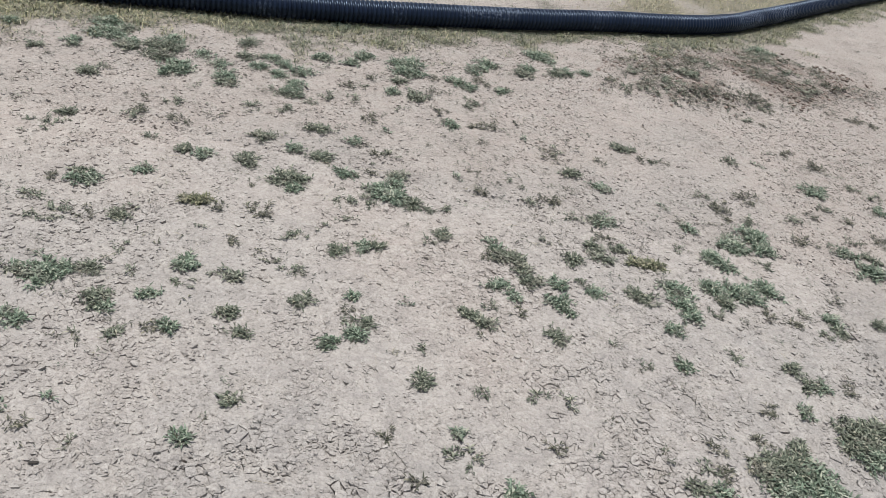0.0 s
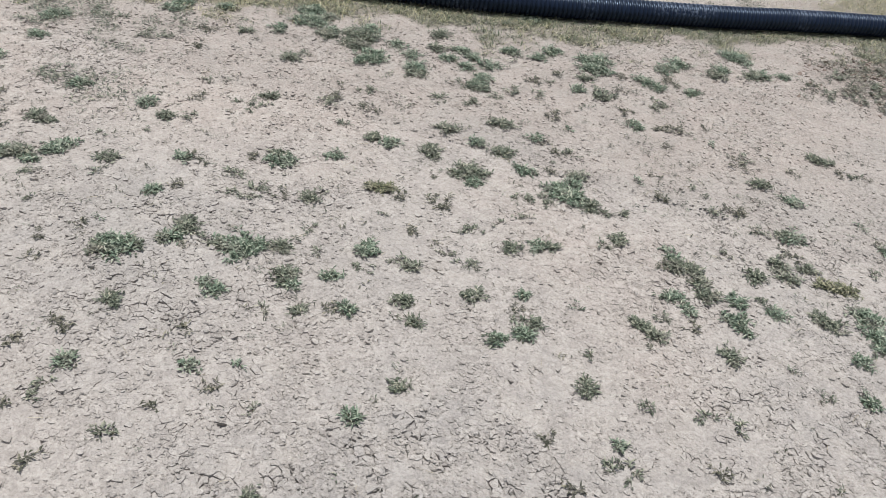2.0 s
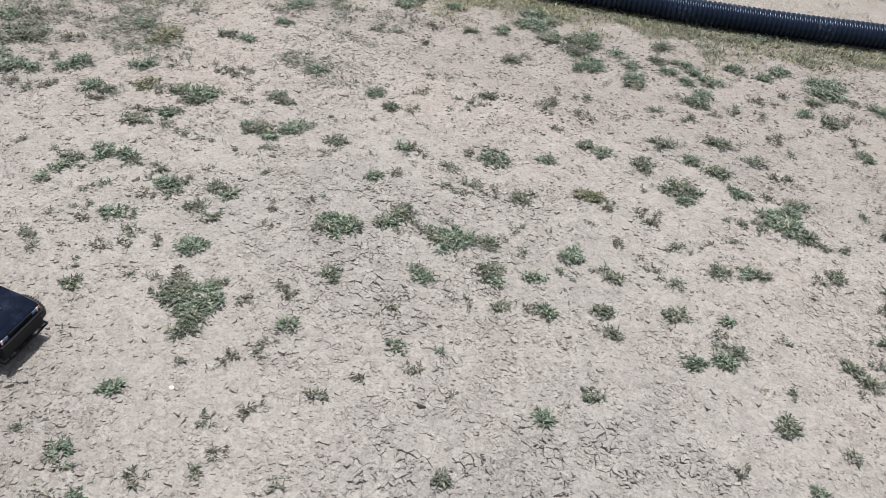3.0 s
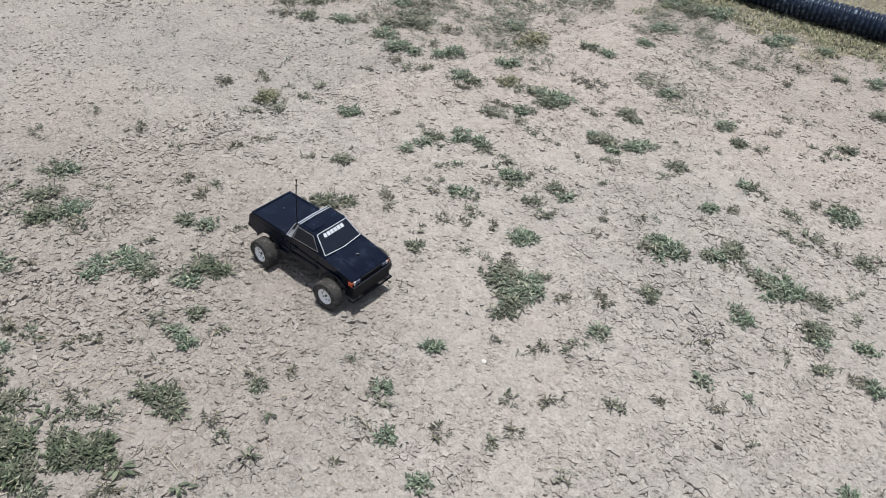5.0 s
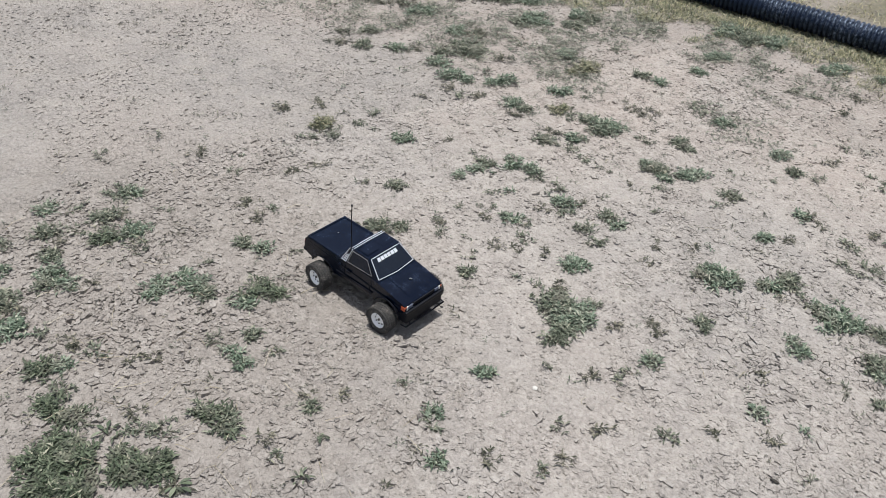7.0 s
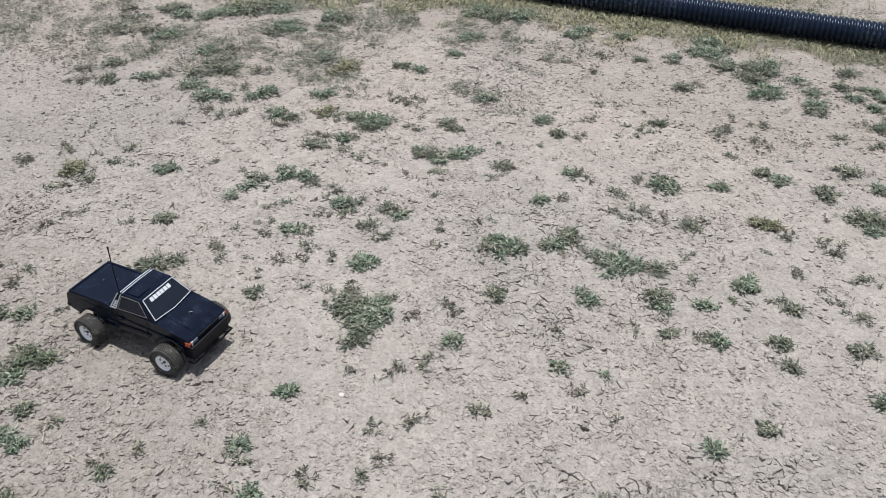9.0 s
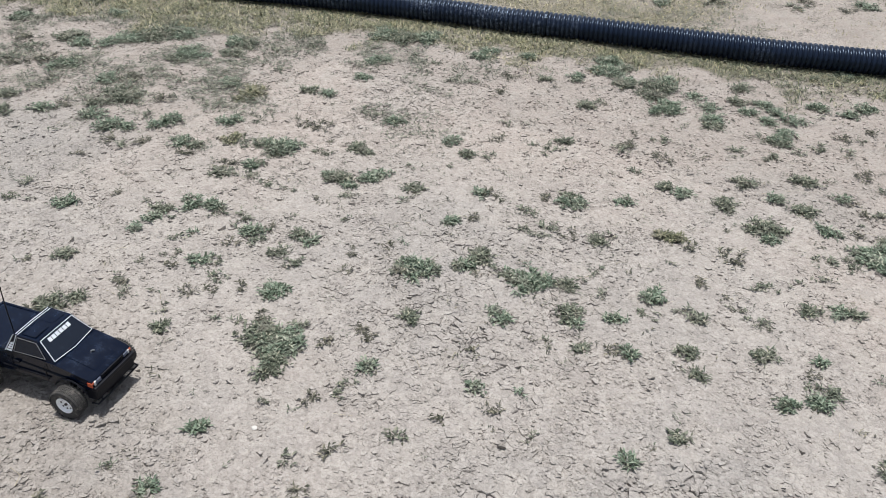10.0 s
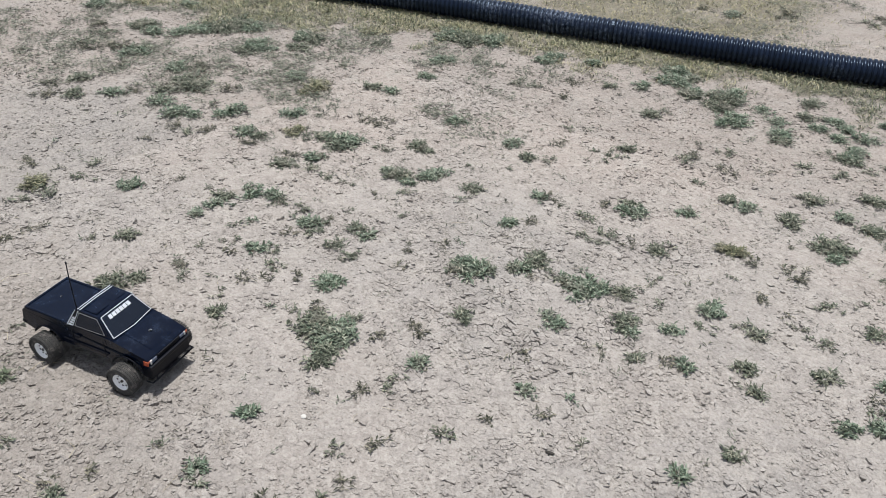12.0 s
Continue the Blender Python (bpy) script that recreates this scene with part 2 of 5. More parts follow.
def shade_smooth(ob, angle=35):
    me = ob.data
    me.polygons.foreach_set("use_smooth", [True] * len(me.polygons))
    me.set_sharp_from_angle(angle=radians(angle))
    return ob


# ---- ground ----
PLATED = (-2.75, 1.42, -0.42, 2.75)


def plates_begin(x):
    """The near border of the cracked plates; nearer the soil is trodden smooth."""
    return np.interp(x, (-1.75, -1.6, -1.04, -0.78, -0.22, 0.12, 1.25), (-0.5, -0.45, 0.43, 0.75, 1.15, 1.27, 1.57)) - 0.10


def plated(x, y):
    """1 inside the stretch of cracked plates, 0 outside."""
    x0, x1, y0, y1 = PLATED
    edge = np.minimum(np.minimum(x - x0, x1 - x), np.minimum(y - y0, y1 - y))
    return step(-0.02, 0.06, np.minimum(edge, y - plates_begin(x) - 0.04))


def spread(lo, hi, fine, far):
    """Coordinates with an even fine step between lo and hi, and growing steps out to far on both sides."""
    middle = np.arange(lo, hi, fine)
    outer, gap = [], fine
    while sum(outer) < far:
        gap *= 1.22
        outer.append(gap)
    outer = np.cumsum(outer)
    return np.r_[lo - outer[::-1], middle, middle[-1] + outer]


gx, gy = spread(-5.0, 3.4, 0.034, 400), spread(-0.8, 7.4, 0.034, 400)
xx, yy = np.meshgrid(gx, gy)
zz = height(xx, yy) - 0.011 * plated(xx, yy)
swell = 0.0035 * smooth_noise(xx, yy, 0.05, 8) - 0.002
zz += swell * (1 - plated(xx, yy)) * (np.hypot(xx, yy - 3) < 8)
rows_n, cols_n = xx.shape
index = np.arange(rows_n * cols_n).reshape(rows_n, cols_n)
quads = np.stack([index[:-1, :-1], index[:-1, 1:], index[1:, 1:], index[1:, :-1]], -1).reshape(-1, 4)
ground_mesh = bpy.data.meshes.new("ground")
ground_mesh.vertices.add(xx.size)
ground_mesh.vertices.foreach_set("co", np.stack([xx, yy, zz], -1).astype(np.float32).ravel())
ground_mesh.loops.add(quads.size)
ground_mesh.loops.foreach_set("vertex_index", quads.astype(np.int32).ravel())
ground_mesh.polygons.add(len(quads))
ground_mesh.polygons.foreach_set("loop_start", np.arange(0, quads.size, 4, dtype=np.int32))
ground_mesh.polygons.foreach_set("use_smooth", np.ones(len(quads), dtype=bool))
ground_mesh.update(calc_edges=True)
ground_mesh.materials.append(SOIL)
ground = tagged(new("ground", ground_mesh), "bare dry clay ground, cracked, dusty and strewn with weeds", "ground", kind="structure")


# ---- drain pipe ----
def drain_pipe(radius, pitch, sides=22):
    """A corrugated pipe: rings of ridge and groove swept along the line over the ground."""
    line = along(PIPE_LINE, pitch / 6)
    profile = [0.0, 0.66, 0.97, 1.0, 0.97, 0.66]
    z = np.interp(np.arange(len(line)), np.arange(0, len(line), 40), height(*line[::40].T)) + radius + 0.004
    tangent = np.gradient(line, axis=0)
    tangent /= np.linalg.norm(tangent, axis=1)[:, None]
    r = radius * (0.815 + 0.185 * np.resize(profile, len(line)))
    angle = np.linspace(0, 2 * np.pi, sides, endpoint=False)
    across = np.stack([-tangent[:, 1], tangent[:, 0]], 1)
    xy = line[:, None] + across[:, None] * (r[:, None] * np.cos(angle))[..., None]
    verts = np.concatenate([xy, (z[:, None] + r[:, None] * np.sin(angle))[..., None]], -1).reshape(-1, 3)
    a = np.arange(len(line) - 1)[:, None] * sides
    k = np.arange(sides)
    faces = np.stack([a + k, a + (k + 1) % sides, a + sides + (k + 1) % sides, a + sides + k], -1).reshape(-1, 4)
    return verts.tolist(), faces.tolist(), np.repeat(np.resize(profile, len(line)), sides)


def pipe_material():
    """Sun-bleached black polyethylene with pale scuffs, dried mud and a sky sheen painted along the ridges."""
    m, t, p = shader("black_polyethylene")
    pos = t.nodes.new("ShaderNodeNewGeometry").outputs["Position"]
    crest = t.nodes.new("ShaderNodeAttribute")
    crest.attribute_name = "crest"
    patch = noise_tex(t, 2.6, 3, 0.5, pos)
    scuff = noise_tex(t, 75.0, 5, 0.7, pos)
    where = value_math(t, "MULTIPLY", ramp(t, patch, [(0.50, (0, 0, 0)), (0.64, (1, 1, 1))]), ramp(t, scuff, [(0.48, (0, 0, 0)), (0.62, (1, 1, 1))]))
    where = value_math(t, "MULTIPLY", where, value_math(t, "ADD", value_math(t, "MULTIPLY", crest.outputs["Fac"], 0.85), 0.15))
    base = blend(t, noise_tex(t, 9.0, 4, 0.6, pos), (0.003, 0.005, 0.011), (0.007, 0.010, 0.020))
    # Blue sky sheen on the worn ridge crests, painted into the base colour.
    crest_sheen = value_math(t, "MULTIPLY", crest.outputs["Fac"], ramp(t, noise_tex(t, 16.0, 4, 0.6, pos), [(0.3, (0.35,) * 3), (0.7, (1, 1, 1))]))
    base = blend(t, value_math(t, "MULTIPLY", crest_sheen, 0.45), base, (0.017, 0.027, 0.056))
    base = blend(t, value_math(t, "MULTIPLY", where, 0.80), base, (0.20, 0.235, 0.30))
    t.links.new(base, p.inputs["Base Color"])
    t.links.new(ramp(t, scuff, [(0.3, (0.24,) * 3), (0.7, (0.40,) * 3)]), p.inputs["Roughness"])
    p.inputs["Specular IOR Level"].default_value = 0.35
    p.inputs["Specular Tint"].default_value = (0.55, 0.74, 1.0, 1.0)
    bump(t, p, scuff, 0.0008)
    return m


PIPE_BLACK = pipe_material()
pipe = tagged(new("drain_pipe", None), "long black corrugated plastic drain pipe lying on dry grass", "drain pipe")
pipe_verts, pipe_faces, crests = drain_pipe(PIPE_RADIUS, PIPE_PITCH)
tube = new("tube", mesh_from("tube", pipe_verts, pipe_faces, PIPE_BLACK, smooth=True))
tube.data.attributes.new("crest", "FLOAT", "POINT").data.foreach_set("value", crests.astype(np.float32))
tube.parent = pipe


def pipe_collar(s, width=0.012, lift=0.0035, arc=2 * math.pi, turn=0.0, sides=32):
    """A band that hugs the pipe at s metres along its line."""
    line = along(PIPE_LINE, 0.01)
    k = int(s / 0.01)
    c, d = line[k], line[k + 1] - line[k - 1]
    d = d / np.linalg.norm(d)
    n = (-d[1], d[0])
    z = float(height(*c)) + PIPE_RADIUS + 0.004
    bm = bmesh.new()
    rings = []
    for off, r in ((-width, 0.97), (-width, 1 + lift / PIPE_RADIUS), (width, 1 + lift / PIPE_RADIUS), (width, 0.97)):
        ring = []
        for j in range(sides + 1):
            a = turn + arc * j / sides
            q = PIPE_RADIUS * r
            ring.append(bm.verts.new((c[0] + d[0] * off + n[0] * q * math.cos(a), c[1] + d[1] * off + n[1] * q * math.cos(a), z + q * math.sin(a))))
        rings.append(ring)
    for a, b in zip(rings, rings[1:]):
        for j in range(sides):
            bm.faces.new((a[j], a[j + 1], b[j + 1], b[j]))
    return bm


def pipe_s(x, y):
    """Metres along the pipe's line to the place nearest (x, y)."""
    line = along(PIPE_LINE, 0.01)
    return 0.01 * int(np.argmin(np.hypot(line[:, 0] - x, line[:, 1] - y)))


for sx, sy in ((-2.12, 3.69), (1.80, 5.87)):
    part("seam_band", pipe_collar(pipe_s(sx, sy), 0.006, 0.0012), PIPE_BLACK, pipe, "narrow black seam band round the pipe")


# ---- turf beside the pipe ----
def blade(verts, faces, x, y, z, length, width, lean, heading):
    """A bent blade of grass: two quads and a tip."""
    dx, dy = math.cos(heading), math.sin(heading)
    sx, sy = -dy * width / 2, dx * width / 2
    n = len(verts)
    up, out = math.cos(lean), math.sin(lean)
    mx, mz = out * length * 0.45, up * length * 0.5
    ex, ez = mx + length * 0.5 * math.sin(min(1.55, lean + 0.5)), mz + length * 0.5 * math.cos(min(1.55, lean + 0.5))
    verts += [(x - sx, y - sy, z), (x + sx, y + sy, z), (x + dx * mx + sx * 0.8, y + dy * mx + sy * 0.8, z + mz), (x + dx * mx - sx * 0.8, y + dy * mx - sy * 0.8, z + mz), (x + dx * ex, y + dy * ex, z + ez)]
    faces += [(n, n + 1, n + 2, n + 3), (n + 3, n + 2, n + 4)]


def turf(rng, count, reach, keep, length, material, name, label):
    """Grass scattered beside the pipe's line, reach metres to its sides, where keep(x, y) says how likely it stands."""
    line = along(PIPE_LINE, 0.01)[150:1230]
    way = np.gradient(line, axis=0) / 0.01
    k = rng.integers(0, len(line), count)
    off = rng.uniform(reach[0], reach[1], count)
    x, y = line[k, 0] - way[k, 1] * off, line[k, 1] + way[k, 0] * off
    ok = rng.random(count) < keep(x, y)
    x, y = x[ok], y[ok]
    z = height(x, y) - 0.002
    verts, faces = [], []
    for k in range(len(x)):
        blade(verts, faces, x[k], y[k], z[k], rng.uniform(*length), rng.uniform(0.0024, 0.0050), rng.uniform(0.65, 1.45), rng.uniform(0, 6.283))
    ob = new(name, mesh_from(name, verts, faces, material))
    return tagged(ob, label, "grass", kind="stuff")


def near_strip(x, y):
    """Dense beside the pipe on the near side, ragged at its edge."""
    d = -pipe_side(x, y)
    ragged = 0.36 + 0.14 * smooth_noise(x, y, 0.6, 21) + 0.16 * smooth_noise(x, y, 0.17, 22) + 0.08 * smooth_noise(x, y, 0.06, 25) + 0.12 * step(-1.9, -3.2, x)
    thin = 0.6 + 0.4 * step(-0.55, 0.2, smooth_noise(x, y, 0.11, 26))
    return np.where(d > 0.0, thin * (1 - step(ragged - 0.17, ragged + 0.07, d)), 0)


def far_strip(x, y):
    """Beyond the pipe: yellowed lawn with a bare stretch."""
    d = pipe_side(x, y)
    bare = step(0.14, 0.32, d) * step(-1.85, -1.35, x) * (1 - step(0.3, 0.9, x))
    worn = step(-0.5, 0.1, smooth_noise(x, y, 0.5, 23) + 0.5 * smooth_noise(x, y, 0.14, 24))
    return np.where(d > 0.0, (0.25 + 0.75 * worn) * (1 - 0.93 * bare), 0)


def mound_cover(x, y):
    """1 over the low mound of reddish soil, fading outwards."""
    u, v = ((x - 1.5) * 0.87 + (y - 4.70) * 0.48) / 0.80, (-(x - 1.5) * 0.48 + (y - 4.70) * 0.87) / 0.36
    return np.exp(-(u * u + v * v) ** 2)


# Dead thatch under the turf and reddish soil round the mound, as shares of the ground's colour.
near_field = (np.abs(xx) < 9).ravel() & (np.abs(yy - 4) < 9).ravel()
thatch_share, rusty_share = np.zeros(xx.size), np.zeros(xx.size)
fx, fy = xx.ravel()[near_field], yy.ravel()[near_field]
thatch_share[near_field] = np.maximum(near_strip(fx, fy), far_strip(fx, fy))
reddish = np.exp(-(((fx - 1.9) / 1.0) ** 2 + ((fy - 5.1) / 0.75) ** 2))
rusty_share[near_field] = np.clip(1.0 * mound_cover(fx, fy) + 0.35 * reddish, 0, 1) * step(-0.8, 0.3, smooth_noise(fx, fy, 0.2, 36))
for layer, share in (("thatch", thatch_share), ("rusty", rusty_share)):
    ground_mesh.attributes.new(layer, "FLOAT", "POINT").data.foreach_set("value", share.astype(np.float32))

rng = np.random.default_rng(5)
turf(rng, 75000, (-0.65, 0.0), near_strip, (0.020, 0.050), TURF_GREEN, "turf_strip", "short half-dry green turf along the pipe")
turf(rng, 60000, (-0.65, 0.0), lambda x, y: near_strip(x, y) * (1 - 0.72 * step(-1.7, -0.9, x)), (0.018, 0.046), TURF, "yellow_turf_strip", "short yellowed turf along the pipe")
turf(rng, 70000, (0.0, 1.25), far_strip, (0.015, 0.040), TURF, "lawn_beyond", "yellowed dry lawn beyond the pipe")


# ---- weeds ----
def leaf(verts, faces, base, heading, length, width, rise, droop):
    """A narrow leaf folded along its rib, arched over or curled to one side."""
    dx, dy = math.cos(heading), math.sin(heading)
    n = len(verts)
    x, y, z = base
    mid, tip = length * 0.5, length * (1 - 0.25 * abs(droop))
    mz, tz = mid * math.sin(rise), length * math.sin(rise) - droop * length
    mc, tc = mid * math.cos(rise), tip * math.cos(rise)
    w, curl = width / 2, (n % 7 - 3) * 0.07 * length
    tz = max(tz, 0.0015 - z)
    verts += [(x, y, z), (x + dx * mc - dy * w, y + dy * mc + dx * w, z + mz + w * 0.5), (x + dx * tc - dy * curl, y + dy * tc + dx * curl, z + tz), (x + dx * mc + dy * w, y + dy * mc - dx * w, z + mz + w * 0.5), (x + dx * mc, y + dy * mc, z + mz)]
    faces += [(n, n + 4, n + 1), (n + 1, n + 4, n + 2), (n, n + 3, n + 4), (n + 4, n + 3, n + 2)]


def twig(verts, faces, a, b, thick):
    """A thin three-sided stalk from a to b."""
    a, b = Vector(a), Vector(b)
    d = (b - a).normalized()
    side = d.cross(Vector((0, 0, 1)))
    side = side.normalized() if side.length > 1e-4 else Vector((1, 0, 0))
    up = side.cross(d)
    n = len(verts)
    for p, r in ((a, thick), (b, thick * 0.6)):
        for k in range(3):
            q = p + r * (side * math.cos(2.094 * k) + up * math.sin(2.094 * k))
            verts.append(tuple(q))
    faces += [(n + k, n + (k + 1) % 3, n + 3 + (k + 1) % 3, n + 3 + k) for k in range(3)]


def runner(rng, start, heading, reach, leafiness, lv, lf, sv, sf, size=1.0):
    """A creeping stalk that wanders over the soil, with small leaves in uneven whorls and dark flat ones painted as
    shade under it.
    """
    x, y = start
    last, step_len, gone = (x, y, 0.003), 0.009, 0.0
    bend = rng.normal(0, 9.0)
    while gone < reach:
        heading += bend * step_len + rng.normal(0, 0.22)
        x, y, gone = x + step_len * math.cos(heading), y + step_len * math.sin(heading), gone + step_len
        here = (x, y, 0.003 + 0.005 * rng.random())
        twig(sv, sf, last, here, 0.0009)
        last = here
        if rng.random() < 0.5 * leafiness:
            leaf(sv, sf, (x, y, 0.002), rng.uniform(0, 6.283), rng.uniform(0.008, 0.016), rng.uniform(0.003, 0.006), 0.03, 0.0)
        for _ in range(rng.poisson(2.3 * leafiness)):
            a = heading + rng.choice((-1, 1)) * rng.uniform(0.25, 1.5)
            leaf(lv, lf, (x + rng.normal(0, 0.002), y + rng.normal(0, 0.002), here[2]), a, size * rng.uniform(0.008, 0.019), size * rng.uniform(0.0026, 0.0050), rng.uniform(0.0, 0.6), rng.uniform(-0.1, 0.45))


def tangle(rng, r, dense, lv, lf, sv, sf, size=1.0, full=0):
    """Lobes of matted leaves of uneven size and thickness within r, so that the outline is ragged and soil shows through."""
    lobes = []
    for _ in range(rng.integers(5, 9) + full):
        a, off = rng.uniform(0, 6.283), r * rng.uniform(0.0, 0.85)
        lobes.append((off * math.cos(a), off * math.sin(a), r * rng.uniform(0.22, 0.58), r * rng.uniform(0.18, 0.42), rng.uniform(0, 3.14), rng.uniform(0.4, 1.0)))
    for lx, ly, la, lb, turn, thick in lobes:
        count = int(dense * thick * math.pi * la * lb) + 3
        ct, st = math.cos(turn), math.sin(turn)
        for _ in range(min(count, 420)):
            q, b = math.sqrt(rng.random()) * (1.0 if rng.random() < 0.85 else 1.35), rng.uniform(0, 6.283)
            u, v = la * q * math.cos(b), lb * q * math.sin(b)
            x, y = lx + u * ct - v * st, ly + u * st + v * ct
            z = 0.002 + rng.random() * 0.013 * max(0.12, 1 - q * q * 0.8)
            leaf(lv, lf, (x, y, z), rng.uniform(0, 6.283), size * rng.uniform(0.008, 0.019), size * rng.uniform(0.0025, 0.0048), rng.uniform(-0.1, 0.75), rng.uniform(-0.1, 0.45))
            # Flat dark leaf on the soil: painted shade between the upper leaves.
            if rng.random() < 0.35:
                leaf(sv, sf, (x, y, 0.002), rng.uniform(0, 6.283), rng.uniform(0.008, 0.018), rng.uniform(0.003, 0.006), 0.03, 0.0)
        for _ in range(2):
            a = rng.uniform(0, 6.283)
            runner(rng, (lx, ly), a, la + r * rng.uniform(0.1, 0.4), 0.8, lv, lf, sv, sf, size)


def mat_weed(r, rng):
    """A dense low cushion of small leaves with an uneven outline."""
    lv, lf, sv, sf = [], [], [], []
    tangle(rng, r, 30000 if r < 0.08 else 21000, lv, lf, sv, sf, min(1.2 + 5 * r, 1.7), 3 + int(60 * r))
    return lv, lf, sv, sf


def spray_weed(r, rng):
    """A prostrate weed: a loose tangle with runners that reach out unevenly."""
    lv, lf, sv, sf = [], [], [], []
    size = min(1.15 + 6 * r, 1.7)
    tangle(rng, r * 0.85, 21000 if r < 0.08 else 13000, lv, lf, sv, sf, size, 1)
    for _ in range(rng.integers(4, 8)):
        a, q = rng.uniform(0, 6.283), r * rng.uniform(0, 0.4)
        runner(rng, (q * math.cos(a), q * math.sin(a)), a, r * rng.uniform(0.3, 0.8), 1.0, lv, lf, sv, sf, size)
    return lv, lf, sv, sf


def sparse_weed(r, rng):
    """A withered weed: mostly wandering stalks, few leaves, gaps between its clumps."""
    lv, lf, sv, sf = [], [], [], []
    size = min(1.1 + 6 * r, 1.7)
    for _ in range(int(6 + r * 140)):
        a, q = rng.uniform(0, 6.283), r * rng.uniform(0.0, 0.95)
        runner(rng, (q * math.cos(a), q * math.sin(a)), rng.uniform(0, 6.283), min(0.05, r) * rng.uniform(0.3, 0.9), rng.uniform(0.6, 1.2), lv, lf, sv, sf, size)
    return lv, lf, sv, sf


def sprig_weed(r, rng):
    """A few short stalks from one crown."""
    lv, lf, sv, sf = [], [], [], []
    for _ in range(rng.integers(3, 6)):
        runner(rng, (rng.normal(0, 0.004), rng.normal(0, 0.004)), rng.uniform(0, 6.283), r * rng.uniform(0.5, 1.1), 1.0, lv, lf, sv, sf, 1.1)
    return lv, lf, sv, sf


def broad_leaf(verts, faces, base, heading, length, width, rise, rng):
    """A blunt oval leaf, hollow along its rib and arched to the tip."""
    dx, dy = math.cos(heading), math.sin(heading)
    n, edge = len(verts), rng.uniform(0.85, 1.15, 10)
    for k, (s, w) in enumerate(((0.0, 0.12), (0.25, 0.7), (0.5, 1.0), (0.75, 0.85), (1.0, 0.25))):
        out, z = length * s * math.cos(rise), base[2] + length * (s * math.sin(rise) - 0.35 * s * s)
        for j, side in enumerate((-1, 0, 1)):
            q = side * w * width / 2 * edge[(2 * k + j) % 10]
            verts.append((base[0] + dx * out - dy * q, base[1] + dy * out + dx * q, max(0.002, z + abs(q) * 0.45)))
    for k in range(4):
        for j in range(2):
            a = n + 3 * k + j
            faces.append((a, a + 1, a + 4, a + 3))


def broad_weed(r, rng):
    """A rosette of broad, blunt leaves lying in layers."""
    lv, lf, sv, sf = [], [], [], []
    for k in range(int(9 + 90 * r)):
        a, length = k * 2.4 + rng.normal(0, 0.2), r * rng.uniform(0.6, 1.35)
        foot = (rng.normal(0, 0.006), rng.normal(0, 0.006), 0.004)
        neck = (foot[0] + 0.25 * length * math.cos(a), foot[1] + 0.25 * length * math.sin(a), 0.010)
        twig(sv, sf, foot, neck, 0.0012)
        broad_leaf(lv, lf, neck, a + rng.normal(0, 0.1), length * 0.85, length * rng.uniform(0.22, 0.32), rng.uniform(0.0, 0.35), rng)
    return lv, lf, sv, sf


REST = {}


def plant(kind, x, y, r, rng, leaf_material, label, group):
    """A weed rooted in the soil at (x, y), r metres in radius: leaves and stems; small and far ones join the rest."""
    lv, lf, sv, sf = kind(r * (1.22 if x < -2.6 and y > 1.6 else 1.0), rng)
    place = (x, y, float(height(x, y)) - 0.001)
    turn = rng.uniform(0, 6.283)
    # The stalk mesh also carries the dark leaves painted as shade.
    pieces = (("foliage", lv, lf, leaf_material), ("stalk", sv, sf, STEM_AND_SHADE))
    if r < 0.0162 * max(y - 0.25 * x, 0.9) and kind not in (mat_weed, broad_weed):
        c, s = math.cos(turn), math.sin(turn)
        for _, v, f, m in pieces:
            verts, faces = REST.setdefault(m.name, ([], []))
            n = len(verts)
            verts += [(place[0] + c * px_ - s * py_, place[1] + s * px_ + c * py_, place[2] + pz_) for px_, py_, pz_ in v]
            faces += [tuple(n + k for k in face) for face in f]
        return
    root = new("weed", None)
    root.location, root.rotation_euler = place, (0, 0, turn)
    for name, v, f, m in pieces:
        ob = new(name, mesh_from(name, v, f, m))
        ob.parent = root
        tagged(ob, kind="stuff")
    tagged(root, label, "weed", group)


def join_rest():
    """The small and far weeds as one mesh with a material slot for each kind of leaf."""
    verts, faces, slots = [], [], []
    for k, (v, f) in enumerate(REST.values()):
        n = len(verts)
        verts += v
        faces += [tuple(n + j for j in face) for face in f]
        slots += [k] * len(f)
    me = bpy.data.meshes.new("small_weeds")
    me.from_pydata(verts, [], faces)
    for name in REST:
        me.materials.append(bpy.data.materials[name])
    me.polygons.foreach_set("material_index", slots)
    return tagged(new("small_weeds", me), "small scattered green and withered weeds on dry clay", "weed", kind="stuff")


# x, y and radius of each plant, by kind.
CUSHIONS_FIRST = [(-3.67, 2.27, 0.067), (-3.66, 2.44, 0.094), (-3.53, 2.50, 0.068), (-3.28, 2.33, 0.075), (-3.25, 2.59, 0.051), (-3.18, 2.60, 0.047), (-3.13, 1.82, 0.079), (-2.76, 3.15, 0.072), (-2.64, 3.19, 0.084), (-2.60, 1.71, 0.035), (-2.55, 3.25, 0.077), (-2.44, 0.05, 0.056), (-2.28, 1.93, 0.067), (-1.97, 0.36, 0.056), (-1.94, -0.23, 0.043), (-1.94, 0.40, 0.036), (-1.93, 1.89, 0.050), (-1.84, 1.98, 0.046), (-1.80, -0.24, 0.054), (-1.75, -0.21, 0.039), (-1.69, 3.58, 0.069), (-1.67, -0.24, 0.052), (-1.64, -0.28, 0.069), (-1.64, 3.43, 0.078), (-1.61, -0.23, 0.063), (-1.59, 0.10, 0.034), (-1.57, -0.13, 0.039), (-1.56, -0.30, 0.064), (-1.53, -0.24, 0.061), (-1.52, -0.15, 0.033)]
